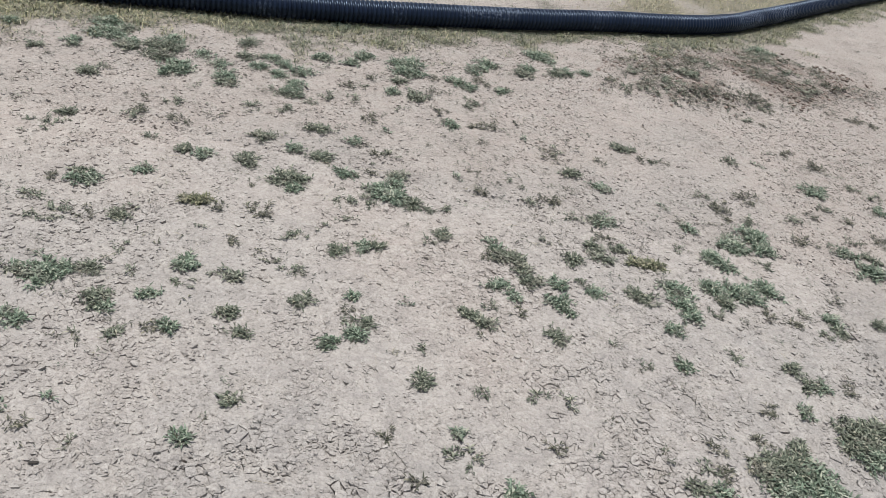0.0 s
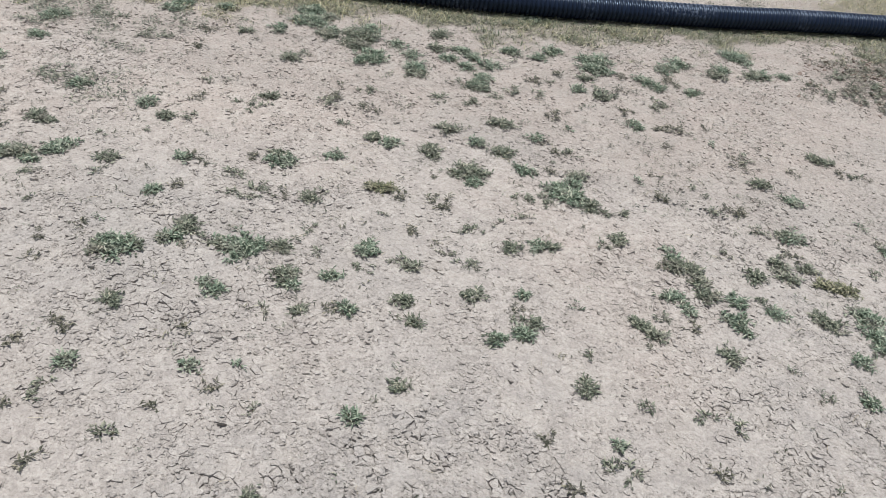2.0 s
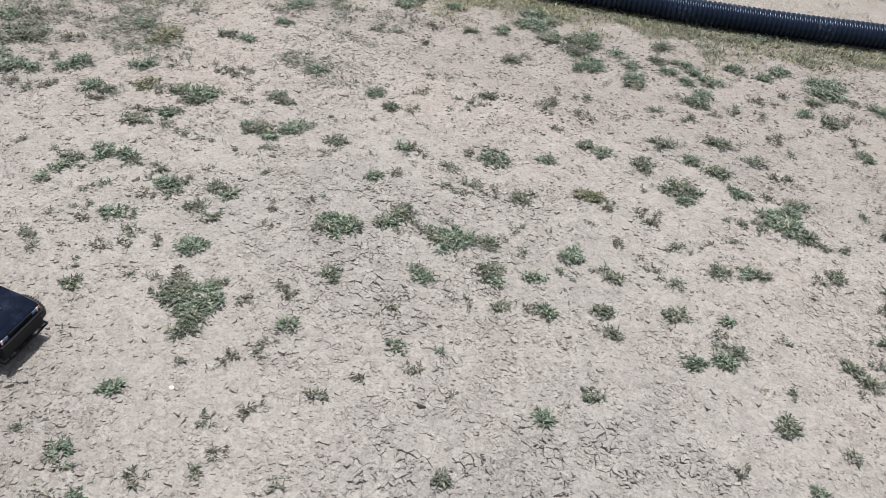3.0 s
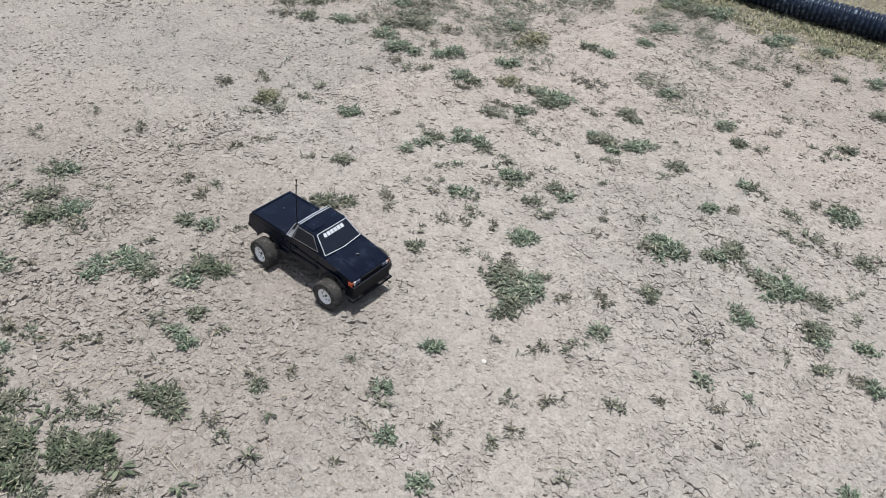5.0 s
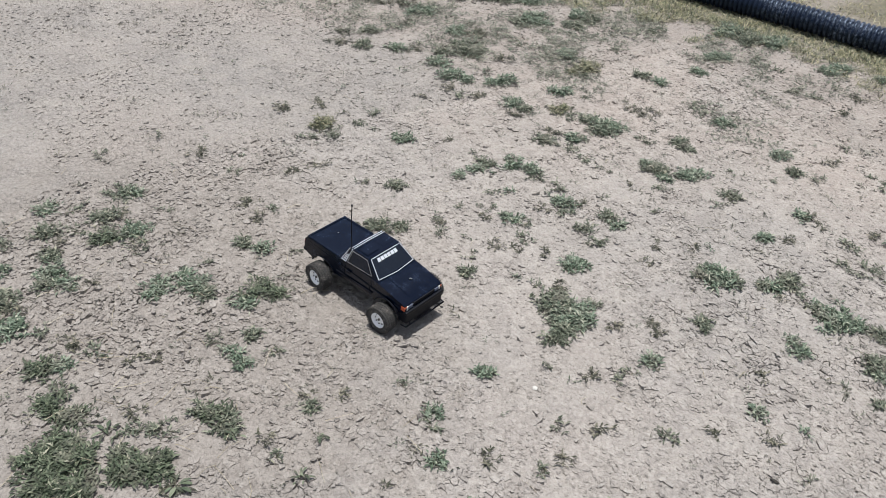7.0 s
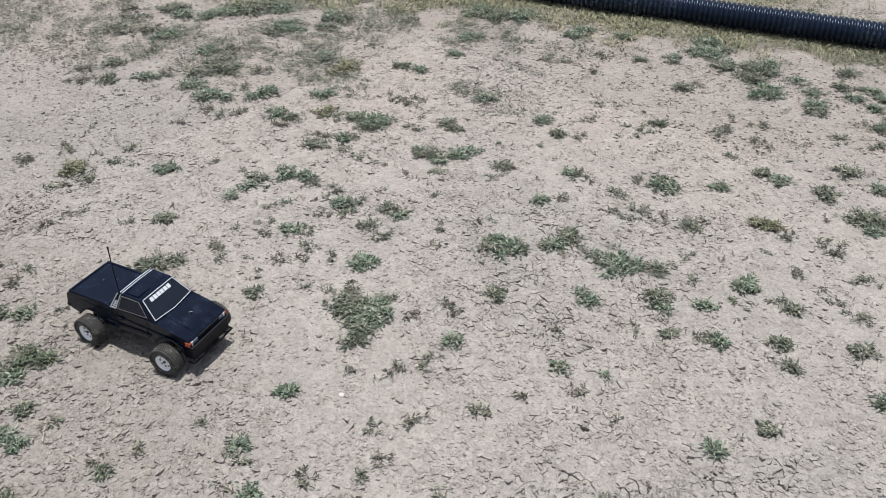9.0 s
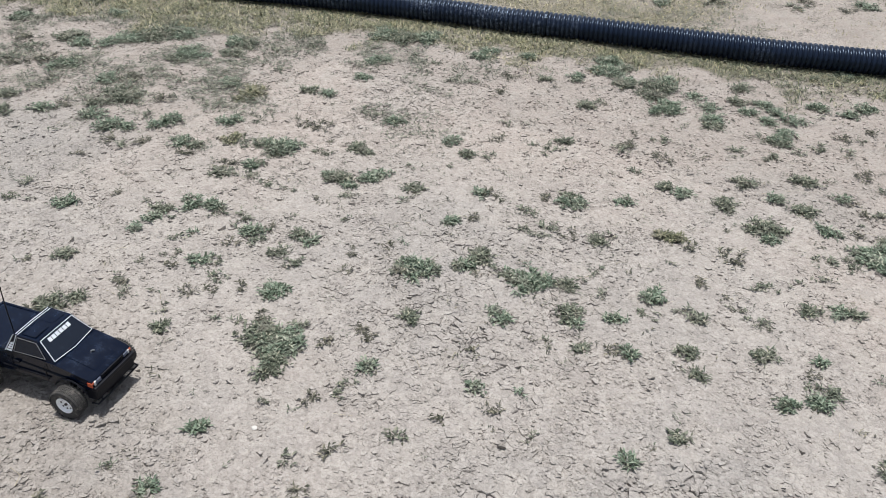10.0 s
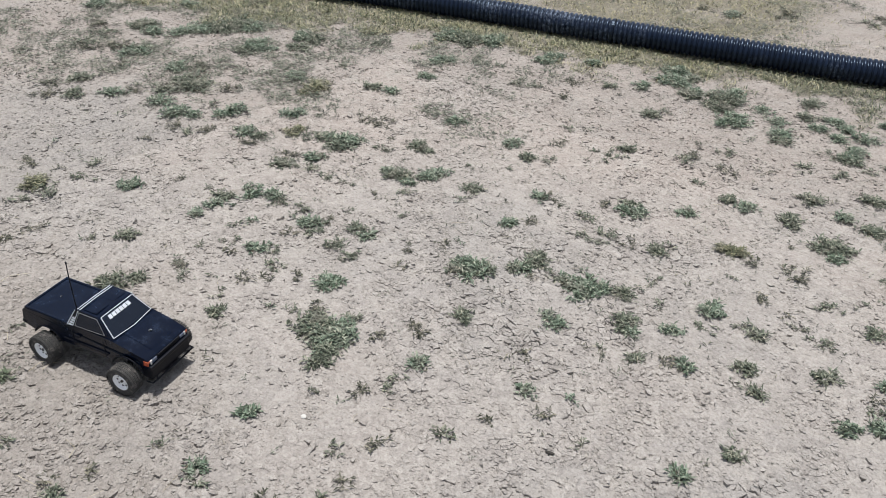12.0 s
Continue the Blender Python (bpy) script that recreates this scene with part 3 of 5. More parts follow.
CUSHIONS_SECOND = [(-1.51, -0.11, 0.055), (-1.50, -0.07, 0.050), (-1.50, 1.08, 0.061), (-1.45, 1.09, 0.060), (-1.42, 1.03, 0.040), (-1.38, 1.61, 0.060), (-1.37, 3.44, 0.077), (-1.36, 3.33, 0.064), (-1.26, 1.79, 0.040), (-1.26, 3.24, 0.073), (-1.06, 1.78, 0.066), (-1.05, 3.28, 0.052), (-0.75, 2.61, 0.040), (-0.72, 1.94, 0.038), (-0.58, 2.53, 0.062), (-0.57, 2.96, 0.044), (-0.40, 2.67, 0.036), (-0.34, 3.75, 0.088), (-0.23, 2.58, 0.066), (-0.19, 1.79, 0.029), (0.16, 1.96, 0.027), (0.20, 2.17, 0.033), (0.29, 1.35, 0.026), (0.31, 4.33, 0.081), (0.39, 2.15, 0.035), (0.79, 2.37, 0.051), (0.94, 2.42, 0.045), (0.96, 1.60, 0.058), (0.96, 2.63, 0.056), (0.97, 2.34, 0.040)]
CUSHIONS_THIRD = [(0.98, 1.55, 0.051), (1.03, 1.64, 0.060), (1.04, 2.43, 0.074), (1.06, 2.76, 0.067), (1.07, 1.59, 0.066), (1.13, 2.48, 0.050), (1.15, 2.87, 0.060), (1.17, 2.77, 0.050), (1.26, 1.81, 0.072), (1.27, 1.73, 0.057), (1.32, 1.84, 0.066), (1.60, 2.76, 0.057)]
SPREADING_FIRST = [(-4.36, 2.11, 0.061), (-4.28, 2.54, 0.063), (-4.02, 2.47, 0.056), (-3.91, 2.11, 0.069), (-3.81, 2.09, 0.062), (-3.70, 2.19, 0.055), (-3.62, 1.87, 0.070), (-3.51, 1.54, 0.049), (-3.37, 1.42, 0.053), (-3.34, 1.92, 0.047), (-3.29, 2.25, 0.052), (-3.28, 1.55, 0.047), (-3.17, 1.71, 0.047), (-3.15, 2.47, 0.049), (-3.08, 1.64, 0.051), (-2.94, 1.61, 0.049), (-2.89, 1.65, 0.049), (-2.88, 2.22, 0.040), (-2.79, 1.74, 0.027), (-2.79, 1.81, 0.049), (-2.67, -0.07, 0.040), (-2.66, 0.16, 0.052), (-2.65, 0.19, 0.036), (-2.59, 1.97, 0.053), (-2.56, 2.39, 0.044), (-2.56, 2.81, 0.030), (-2.55, 1.17, 0.042), (-2.55, 2.89, 0.056), (-2.54, -0.24, 0.050), (-2.54, -0.10, 0.042)]
SPREADING_SECOND = [(-2.53, 0.06, 0.050), (-2.53, 1.73, 0.039), (-2.48, 2.65, 0.035), (-2.47, 2.41, 0.038), (-2.43, 0.12, 0.041), (-2.43, 0.16, 0.033), (-2.42, -0.12, 0.031), (-2.40, -0.27, 0.044), (-2.35, -0.12, 0.047), (-2.34, 1.90, 0.036), (-2.31, 1.64, 0.037), (-2.28, -0.15, 0.033), (-2.27, -0.27, 0.062), (-2.27, 0.98, 0.029), (-2.26, -0.09, 0.038), (-2.26, 1.88, 0.044), (-2.25, 1.35, 0.037), (-2.25, 1.76, 0.039), (-2.24, 1.29, 0.030), (-2.23, 1.21, 0.022), (-2.23, 3.22, 0.063), (-2.21, 0.40, 0.030), (-2.21, 1.43, 0.045), (-2.21, 3.31, 0.043), (-2.15, 0.46, 0.030), (-2.15, 1.47, 0.035), (-2.13, -0.28, 0.061), (-2.13, 0.20, 0.037), (-2.12, 0.13, 0.041), (-2.10, 0.10, 0.023)]
SPREADING_THIRD = [(-2.10, 0.82, 0.043), (-2.09, 2.40, 0.047), (-2.08, 0.22, 0.040), (-2.06, 0.88, 0.029), (-2.05, 2.10, 0.044), (-2.04, 3.38, 0.043), (-2.03, 0.23, 0.026), (-1.99, 2.10, 0.031), (-1.98, 1.88, 0.025), (-1.94, 0.31, 0.029), (-1.93, -0.18, 0.028), (-1.93, 1.23, 0.037), (-1.93, 1.45, 0.042), (-1.87, 1.87, 0.020), (-1.86, 1.94, 0.027), (-1.86, 4.61, 0.071), (-1.83, 3.19, 0.035), (-1.81, 0.28, 0.020), (-1.80, 2.40, 0.045), (-1.79, 1.52, 0.034), (-1.77, 0.21, 0.023), (-1.77, 1.41, 0.029), (-1.76, 0.94, 0.025), (-1.73, 1.52, 0.030), (-1.72, 0.22, 0.020), (-1.72, 3.29, 0.049), (-1.69, 2.35, 0.031), (-1.68, 2.00, 0.037), (-1.64, 1.25, 0.041), (-1.62, 0.07, 0.023)]
SPREADING_FOURTH = [(-1.62, 1.27, 0.021), (-1.59, 3.55, 0.051), (-1.57, 0.12, 0.023), (-1.55, 3.05, 0.041), (-1.54, 0.10, 0.031), (-1.51, 3.35, 0.059), (-1.51, 3.41, 0.047), (-1.49, 0.31, 0.016), (-1.48, 2.13, 0.026), (-1.45, 1.14, 0.035), (-1.45, 1.91, 0.034), (-1.44, 2.69, 0.041), (-1.41, 1.57, 0.024), (-1.39, 0.99, 0.031), (-1.39, 3.52, 0.071), (-1.38, 0.74, 0.025), (-1.33, 0.56, 0.022), (-1.33, 1.64, 0.025), (-1.28, 1.71, 0.021), (-1.26, 1.73, 0.032), (-1.24, 1.40, 0.028), (-1.21, 2.30, 0.029), (-1.20, 0.49, 0.021), (-1.20, 1.17, 0.026), (-1.20, 3.46, 0.046), (-1.18, 2.27, 0.052), (-1.12, 1.77, 0.032), (-1.11, 3.39, 0.040), (-1.08, 3.70, 0.068), (-1.07, 1.59, 0.018)]
SPREADING_FIFTH = [(-1.05, 0.49, 0.019), (-1.04, 2.40, 0.035), (-1.03, 3.23, 0.050), (-1.02, 1.57, 0.026), (-1.02, 1.82, 0.028), (-1.02, 3.54, 0.055), (-1.00, 2.11, 0.032), (-0.98, 2.59, 0.028), (-0.96, 1.83, 0.035), (-0.95, 3.46, 0.048), (-0.93, 1.28, 0.021), (-0.93, 3.57, 0.048), (-0.91, 5.40, 0.101), (-0.90, 2.59, 0.036), (-0.89, 1.71, 0.043), (-0.86, 3.53, 0.048), (-0.85, 1.69, 0.021), (-0.85, 3.41, 0.047), (-0.79, 1.60, 0.016), (-0.77, 1.78, 0.028), (-0.77, 3.48, 0.063), (-0.76, 3.27, 0.055), (-0.76, 3.34, 0.044), (-0.75, 3.24, 0.045), (-0.75, 4.20, 0.062), (-0.74, 2.80, 0.053), (-0.73, 3.72, 0.044), (-0.67, 1.66, 0.024), (-0.62, 2.77, 0.035), (-0.61, 1.00, 0.020)]
SPREADING_SIXTH = [(-0.60, 3.74, 0.045), (-0.58, 1.93, 0.026), (-0.56, 3.84, 0.062), (-0.54, 1.77, 0.025), (-0.54, 2.49, 0.032), (-0.51, 2.75, 0.052), (-0.50, 1.30, 0.021), (-0.48, 1.70, 0.019), (-0.43, 1.45, 0.021), (-0.43, 2.93, 0.030), (-0.39, 3.83, 0.056), (-0.36, 1.89, 0.032), (-0.35, 3.49, 0.039), (-0.35, 3.62, 0.035), (-0.33, 3.86, 0.062), (-0.32, 2.17, 0.027), (-0.27, 2.61, 0.037), (-0.26, 1.73, 0.029), (-0.25, 2.22, 0.028), (-0.24, 3.47, 0.044), (-0.23, 1.96, 0.017), (-0.22, 2.67, 0.034), (-0.21, 2.24, 0.024), (-0.21, 2.74, 0.032), (-0.17, 1.85, 0.020), (-0.13, 2.56, 0.045), (-0.09, 3.75, 0.055), (-0.07, 3.27, 0.037), (-0.02, 3.71, 0.041), (-0.01, 2.40, 0.029)]
SPREADING_SEVENTH = [(-0.00, 3.96, 0.081), (0.01, 1.67, 0.033), (0.04, 4.07, 0.065), (0.12, 1.99, 0.029), (0.13, 1.50, 0.013), (0.13, 3.75, 0.036), (0.17, 2.40, 0.033), (0.20, 2.34, 0.042), (0.22, 4.04, 0.059), (0.24, 2.34, 0.042), (0.24, 4.12, 0.053), (0.25, 2.12, 0.025), (0.27, 2.30, 0.034), (0.29, 2.23, 0.037), (0.39, 1.97, 0.035), (0.39, 2.24, 0.034), (0.40, 4.13, 0.060), (0.42, 2.11, 0.020), (0.44, 3.06, 0.040), (0.45, 2.41, 0.040), (0.45, 4.19, 0.061), (0.51, 2.53, 0.034), (0.52, 2.24, 0.032), (0.53, 2.73, 0.028), (0.54, 2.48, 0.040), (0.54, 4.22, 0.040), (0.57, 2.73, 0.051), (0.57, 2.99, 0.039), (0.62, 2.55, 0.039), (0.64, 2.29, 0.034)]
SPREADING_EIGHTH = [(0.68, 3.41, 0.054), (0.69, 2.27, 0.038), (0.74, 1.48, 0.026), (0.76, 2.14, 0.028), (0.77, 1.96, 0.026), (0.80, 1.48, 0.027), (0.81, 2.27, 0.046), (0.84, 2.23, 0.046), (0.90, 2.80, 0.033), (1.01, 2.57, 0.032), (1.05, 1.71, 0.022), (1.11, 1.57, 0.033), (1.11, 1.86, 0.023), (1.12, 2.05, 0.024), (1.12, 4.49, 0.079), (1.15, 1.99, 0.032), (1.19, 1.99, 0.022), (1.21, 1.76, 0.042), (1.34, 2.37, 0.042), (1.35, 2.31, 0.029), (1.51, 2.41, 0.028), (1.54, 2.87, 0.044), (1.54, 3.38, 0.070), (1.63, 2.87, 0.042), (1.71, 5.27, 0.093), (1.81, 3.32, 0.041)]
WITHERED_FIRST = [(-4.40, 2.19, 0.045), (-4.26, 2.17, 0.037), (-4.04, 1.95, 0.057), (-4.04, 2.77, 0.062), (-3.92, 1.94, 0.056), (-3.90, 1.77, 0.067), (-3.81, 2.78, 0.067), (-3.78, 1.79, 0.065), (-3.75, 1.88, 0.060), (-3.63, 1.96, 0.047), (-3.55, 1.41, 0.041), (-3.53, 1.74, 0.031), (-3.44, 1.35, 0.058), (-3.29, 1.99, 0.050), (-3.25, 1.98, 0.036), (-3.24, 1.62, 0.034), (-2.98, 1.93, 0.034), (-2.96, 0.87, 0.041), (-2.94, 1.01, 0.030), (-2.94, 2.81, 0.047), (-2.89, 1.78, 0.022), (-2.86, 2.19, 0.045), (-2.84, 2.48, 0.030), (-2.83, 1.56, 0.031), (-2.79, 0.47, 0.033), (-2.77, 1.17, 0.025), (-2.76, 1.56, 0.031), (-2.72, 1.07, 0.022), (-2.71, 1.61, 0.026), (-2.70, 0.85, 0.030)]
WITHERED_SECOND = [(-2.70, 0.95, 0.047), (-2.63, 0.01, 0.025), (-2.53, 0.12, 0.034), (-2.52, 0.71, 0.024), (-2.52, 1.66, 0.030), (-2.51, -0.02, 0.028), (-2.51, 0.80, 0.026), (-2.46, -0.08, 0.034), (-2.42, 0.50, 0.028), (-2.39, 1.88, 0.036), (-2.37, 0.11, 0.036), (-2.35, 1.70, 0.039), (-2.35, 2.99, 0.036), (-2.33, 0.56, 0.017), (-2.32, 0.50, 0.024), (-2.31, 2.15, 0.052), (-2.28, 1.66, 0.030), (-2.25, -0.03, 0.018), (-2.21, -0.25, 0.043), (-2.21, 1.70, 0.030), (-2.18, 0.28, 0.014), (-2.14, 2.92, 0.043), (-2.12, 1.47, 0.032), (-2.12, 1.70, 0.025), (-2.12, 2.00, 0.035), (-2.11, 0.77, 0.020), (-2.09, 1.26, 0.017), (-2.08, -0.20, 0.028), (-2.08, 1.46, 0.024), (-2.07, 2.94, 0.024)]
WITHERED_THIRD = [(-2.05, 0.82, 0.025), (-2.05, 1.01, 0.022), (-2.04, 4.59, 0.071), (-2.01, -0.15, 0.036), (-2.01, 1.00, 0.020), (-2.01, 1.49, 0.033), (-1.98, 1.16, 0.017), (-1.97, 0.28, 0.021), (-1.97, 3.09, 0.035), (-1.96, 0.98, 0.018), (-1.95, -0.09, 0.022), (-1.93, 1.36, 0.019), (-1.92, 2.94, 0.029), (-1.90, 1.40, 0.034), (-1.90, 1.49, 0.019), (-1.89, 1.26, 0.018), (-1.87, -0.02, 0.017), (-1.85, 0.03, 0.020), (-1.84, -0.20, 0.028), (-1.84, 0.18, 0.025), (-1.84, 1.80, 0.024), (-1.83, 1.10, 0.021), (-1.81, 1.20, 0.023), (-1.73, -0.17, 0.030), (-1.72, 0.31, 0.020), (-1.70, 1.38, 0.020), (-1.69, -0.06, 0.020), (-1.69, 1.40, 0.024), (-1.66, 2.53, 0.025), (-1.66, 4.87, 0.095)]
WITHERED_FOURTH = [(-1.62, -0.07, 0.034), (-1.61, 2.39, 0.029), (-1.59, -0.03, 0.034), (-1.57, 1.15, 0.022), (-1.55, 0.32, 0.016), (-1.53, 1.66, 0.020), (-1.51, 3.12, 0.023), (-1.49, 0.39, 0.019), (-1.48, 2.59, 0.045), (-1.48, 4.27, 0.078), (-1.47, -0.21, 0.035), (-1.46, 0.17, 0.017), (-1.46, 1.17, 0.029), (-1.45, 2.15, 0.034), (-1.41, -0.08, 0.037), (-1.41, 1.98, 0.023), (-1.36, 1.18, 0.021), (-1.32, 1.27, 0.021), (-1.30, 2.12, 0.026), (-1.29, 0.53, 0.015), (-1.29, 2.25, 0.018), (-1.28, 1.26, 0.016), (-1.26, 2.12, 0.025), (-1.26, 5.08, 0.097), (-1.24, 1.00, 0.019), (-1.23, 2.02, 0.023), (-1.23, 2.77, 0.034), (-1.23, 2.81, 0.037), (-1.21, 5.23, 0.061), (-1.19, 1.05, 0.018)]
WITHERED_FIFTH = [(-1.17, 2.07, 0.038), (-1.16, 1.77, 0.021), (-1.15, 2.95, 0.031), (-1.14, 0.60, 0.018), (-1.14, 0.81, 0.014), (-1.11, 2.63, 0.024), (-1.09, 2.09, 0.025), (-1.08, 0.90, 0.015), (-1.07, 2.81, 0.041), (-1.05, 0.69, 0.020), (-1.05, 0.75, 0.018), (-1.01, 1.40, 0.016), (-0.99, 1.03, 0.025), (-0.98, 2.16, 0.017), (-0.98, 5.23, 0.053), (-0.93, 1.13, 0.014), (-0.89, 0.77, 0.017), (-0.86, 3.05, 0.036), (-0.85, 1.25, 0.017), (-0.84, 4.03, 0.048), (-0.80, 3.24, 0.040), (-0.74, 2.27, 0.023), (-0.74, 3.09, 0.036), (-0.71, 1.65, 0.019), (-0.71, 1.86, 0.024), (-0.71, 3.68, 0.044), (-0.66, 3.20, 0.027), (-0.64, 2.11, 0.027), (-0.62, 1.94, 0.017), (-0.61, 3.30, 0.033)]
WITHERED_SIXTH = [(-0.60, 2.29, 0.038), (-0.56, 3.46, 0.039), (-0.51, 3.33, 0.033), (-0.50, 2.05, 0.016), (-0.47, 2.20, 0.030), (-0.46, 3.60, 0.035), (-0.44, 2.02, 0.026), (-0.41, 3.16, 0.036), (-0.40, 2.03, 0.019), (-0.38, 2.92, 0.018), (-0.36, 2.47, 0.036), (-0.33, 2.36, 0.021), (-0.32, 2.87, 0.024), (-0.31, 2.72, 0.021), (-0.29, 2.51, 0.032), (-0.27, 2.89, 0.027), (-0.24, 3.52, 0.047), (-0.23, 1.90, 0.020), (-0.22, 1.85, 0.015), (-0.20, 3.73, 0.030), (-0.18, 3.58, 0.034), (-0.12, 3.38, 0.033), (-0.08, 2.54, 0.026), (-0.05, 2.35, 0.017), (-0.04, 1.44, 0.020), (-0.02, 2.58, 0.020), (-0.01, 3.50, 0.036), (-0.00, 3.55, 0.034), (0.01, 3.82, 0.036), (0.02, 3.31, 0.037)]
WITHERED_SEVENTH = [(0.04, 3.79, 0.025), (0.05, 1.32, 0.016), (0.10, 2.75, 0.032), (0.10, 3.32, 0.040), (0.12, 1.42, 0.017), (0.14, 3.79, 0.030), (0.16, 2.33, 0.025), (0.17, 1.43, 0.026), (0.17, 2.06, 0.019), (0.18, 1.67, 0.017), (0.27, 2.05, 0.025), (0.30, 2.75, 0.028), (0.33, 1.70, 0.018), (0.34, 2.24, 0.024), (0.36, 3.18, 0.032), (0.37, 2.80, 0.042), (0.38, 1.53, 0.016), (0.38, 3.23, 0.027), (0.42, 1.70, 0.019), (0.45, 2.70, 0.028), (0.47, 2.28, 0.021), (0.56, 2.61, 0.031), (0.57, 3.23, 0.024), (0.68, 4.19, 0.052), (0.75, 4.12, 0.051), (0.77, 1.56, 0.022), (0.77, 3.35, 0.025), (0.81, 1.64, 0.018), (0.82, 1.55, 0.023), (0.83, 3.35, 0.028)]
WITHERED_EIGHTH = [(0.83, 4.35, 0.082), (0.86, 4.22, 0.043), (0.88, 2.84, 0.020), (0.90, 1.61, 0.027), (0.90, 4.16, 0.067), (0.92, 2.27, 0.019), (0.94, 1.70, 0.022), (0.95, 2.06, 0.024), (0.98, 4.32, 0.107), (0.99, 1.83, 0.023), (1.01, 3.10, 0.029), (1.03, 4.56, 0.113), (1.05, 4.21, 0.112), (1.07, 3.03, 0.062), (1.10, 2.32, 0.026), (1.16, 2.98, 0.038), (1.18, 2.65, 0.033), (1.19, 3.52, 0.046), (1.20, 2.30, 0.030), (1.22, 3.19, 0.050), (1.22, 4.31, 0.108), (1.24, 2.38, 0.019), (1.24, 4.69, 0.086), (1.29, 2.01, 0.023), (1.29, 2.28, 0.020), (1.36, 2.90, 0.041), (1.36, 3.06, 0.032), (1.37, 4.05, 0.031), (1.37, 4.34, 0.110), (1.39, 2.50, 0.022)]
WITHERED_NINTH = [(1.47, 3.13, 0.025), (1.49, 4.35, 0.092), (1.50, 2.90, 0.036), (1.50, 3.74, 0.029), (1.50, 4.25, 0.058), (1.54, 3.23, 0.031), (1.59, 2.98, 0.027), (1.62, 3.14, 0.029), (1.62, 3.66, 0.058), (1.63, 5.02, 0.104), (1.71, 3.02, 0.033), (1.74, 3.49, 0.034), (1.75, 4.83, 0.108), (1.78, 5.12, 0.114), (1.83, 3.45, 0.037), (1.84, 4.68, 0.142), (2.01, 4.81, 0.125), (2.05, 4.40, 0.045), (2.13, 4.37, 0.034)]
SPRIGS_FIRST = [(-3.02, 1.13, 0.021), (-2.97, 0.38, 0.017), (-2.94, 0.16, 0.024), (-2.83, 1.40, 0.019), (-2.82, 1.05, 0.018), (-2.71, 0.58, 0.017), (-2.66, 1.12, 0.017), (-2.62, 0.53, 0.026), (-2.52, 2.03, 0.019), (-2.49, 0.25, 0.021), (-2.45, 1.31, 0.017), (-2.39, 2.15, 0.024), (-2.35, 0.89, 0.021), (-2.35, 1.34, 0.019), (-2.23, 1.80, 0.020), (-2.19, 1.35, 0.018), (-2.15, 2.08, 0.018), (-2.10, 0.53, 0.014), (-2.08, 1.11, 0.023), (-2.06, 1.31, 0.015), (-2.02, 1.19, 0.021), (-2.02, 1.72, 0.023), (-1.92, 1.03, 0.020), (-1.90, 1.72, 0.018), (-1.89, 1.59, 0.014), (-1.83, 1.00, 0.021), (-1.80, 2.12, 0.019), (-1.79, 1.14, 0.014), (-1.73, 1.21, 0.014), (-1.73, 1.70, 0.012)]
SPRIGS_SECOND = [(-1.72, 1.21, 0.011), (-1.71, 2.68, 0.036), (-1.70, 2.22, 0.024), (-1.67, 1.05, 0.012), (-1.66, 1.91, 0.016), (-1.61, 1.08, 0.021), (-1.59, 1.56, 0.014), (-1.54, 1.46, 0.016), (-1.50, 1.71, 0.015), (-1.45, 0.54, 0.013), (-1.41, 2.14, 0.022), (-1.39, 0.17, 0.012), (-1.33, 0.92, 0.010), (-1.25, 2.94, 0.022), (-1.22, 1.70, 0.014), (-1.20, 0.34, 0.009), (-1.19, 1.09, 0.013), (-1.12, 3.15, 0.022), (-0.96, 2.89, 0.025), (-0.94, 1.91, 0.021), (-0.93, 1.97, 0.025), (-0.87, 1.56, 0.013), (-0.85, 1.87, 0.019), (-0.82, 1.34, 0.012), (-0.76, 2.15, 0.017), (-0.72, 1.22, 0.016), (-0.69, 2.46, 0.012), (-0.65, 2.31, 0.017), (-0.55, 2.07, 0.013), (-0.54, 1.69, 0.014)]
SPRIGS_THIRD = [(-0.49, 3.02, 0.019), (-0.48, 3.48, 0.023), (-0.47, 1.37, 0.013), (-0.40, 2.28, 0.021), (-0.33, 2.79, 0.013), (-0.31, 3.09, 0.021), (-0.30, 3.31, 0.017), (-0.08, 1.98, 0.017), (-0.01, 2.82, 0.028), (0.01, 1.79, 0.016), (0.06, 2.90, 0.016), (0.08, 3.17, 0.022), (0.17, 1.90, 0.018), (0.19, 2.89, 0.018), (0.22, 3.41, 0.023), (0.24, 2.86, 0.024), (0.26, 3.29, 0.020), (0.35, 2.50, 0.018), (0.56, 1.98, 0.017), (0.65, 1.92, 0.014), (0.67, 1.58, 0.014), (0.82, 2.94, 0.021), (0.84, 2.64, 0.019), (0.89, 3.34, 0.020), (1.02, 4.08, 0.033), (1.32, 3.53, 0.027), (1.47, 4.03, 0.018), (1.75, 4.27, 0.029)]
BROAD_FIRST = [(-1.66, -0.14, 0.035), (-1.63, -0.12, 0.020), (-1.50, 0.11, 0.028), (-1.43, -0.05, 0.035), (-1.39, 0.29, 0.025), (-1.31, 0.04, 0.031), (-1.31, 0.20, 0.026)]
YELLOWED_FIRST = [(-2.78, 0.94, 0.039), (-2.78, 0.94, 0.048), (-2.74, 2.22, 0.057), (-2.72, 2.14, 0.031), (-2.46, 1.85, 0.046), (-0.85, 2.27, 0.023), (-0.81, 2.28, 0.047), (0.67, 2.48, 0.032), (0.73, 2.48, 0.044)]

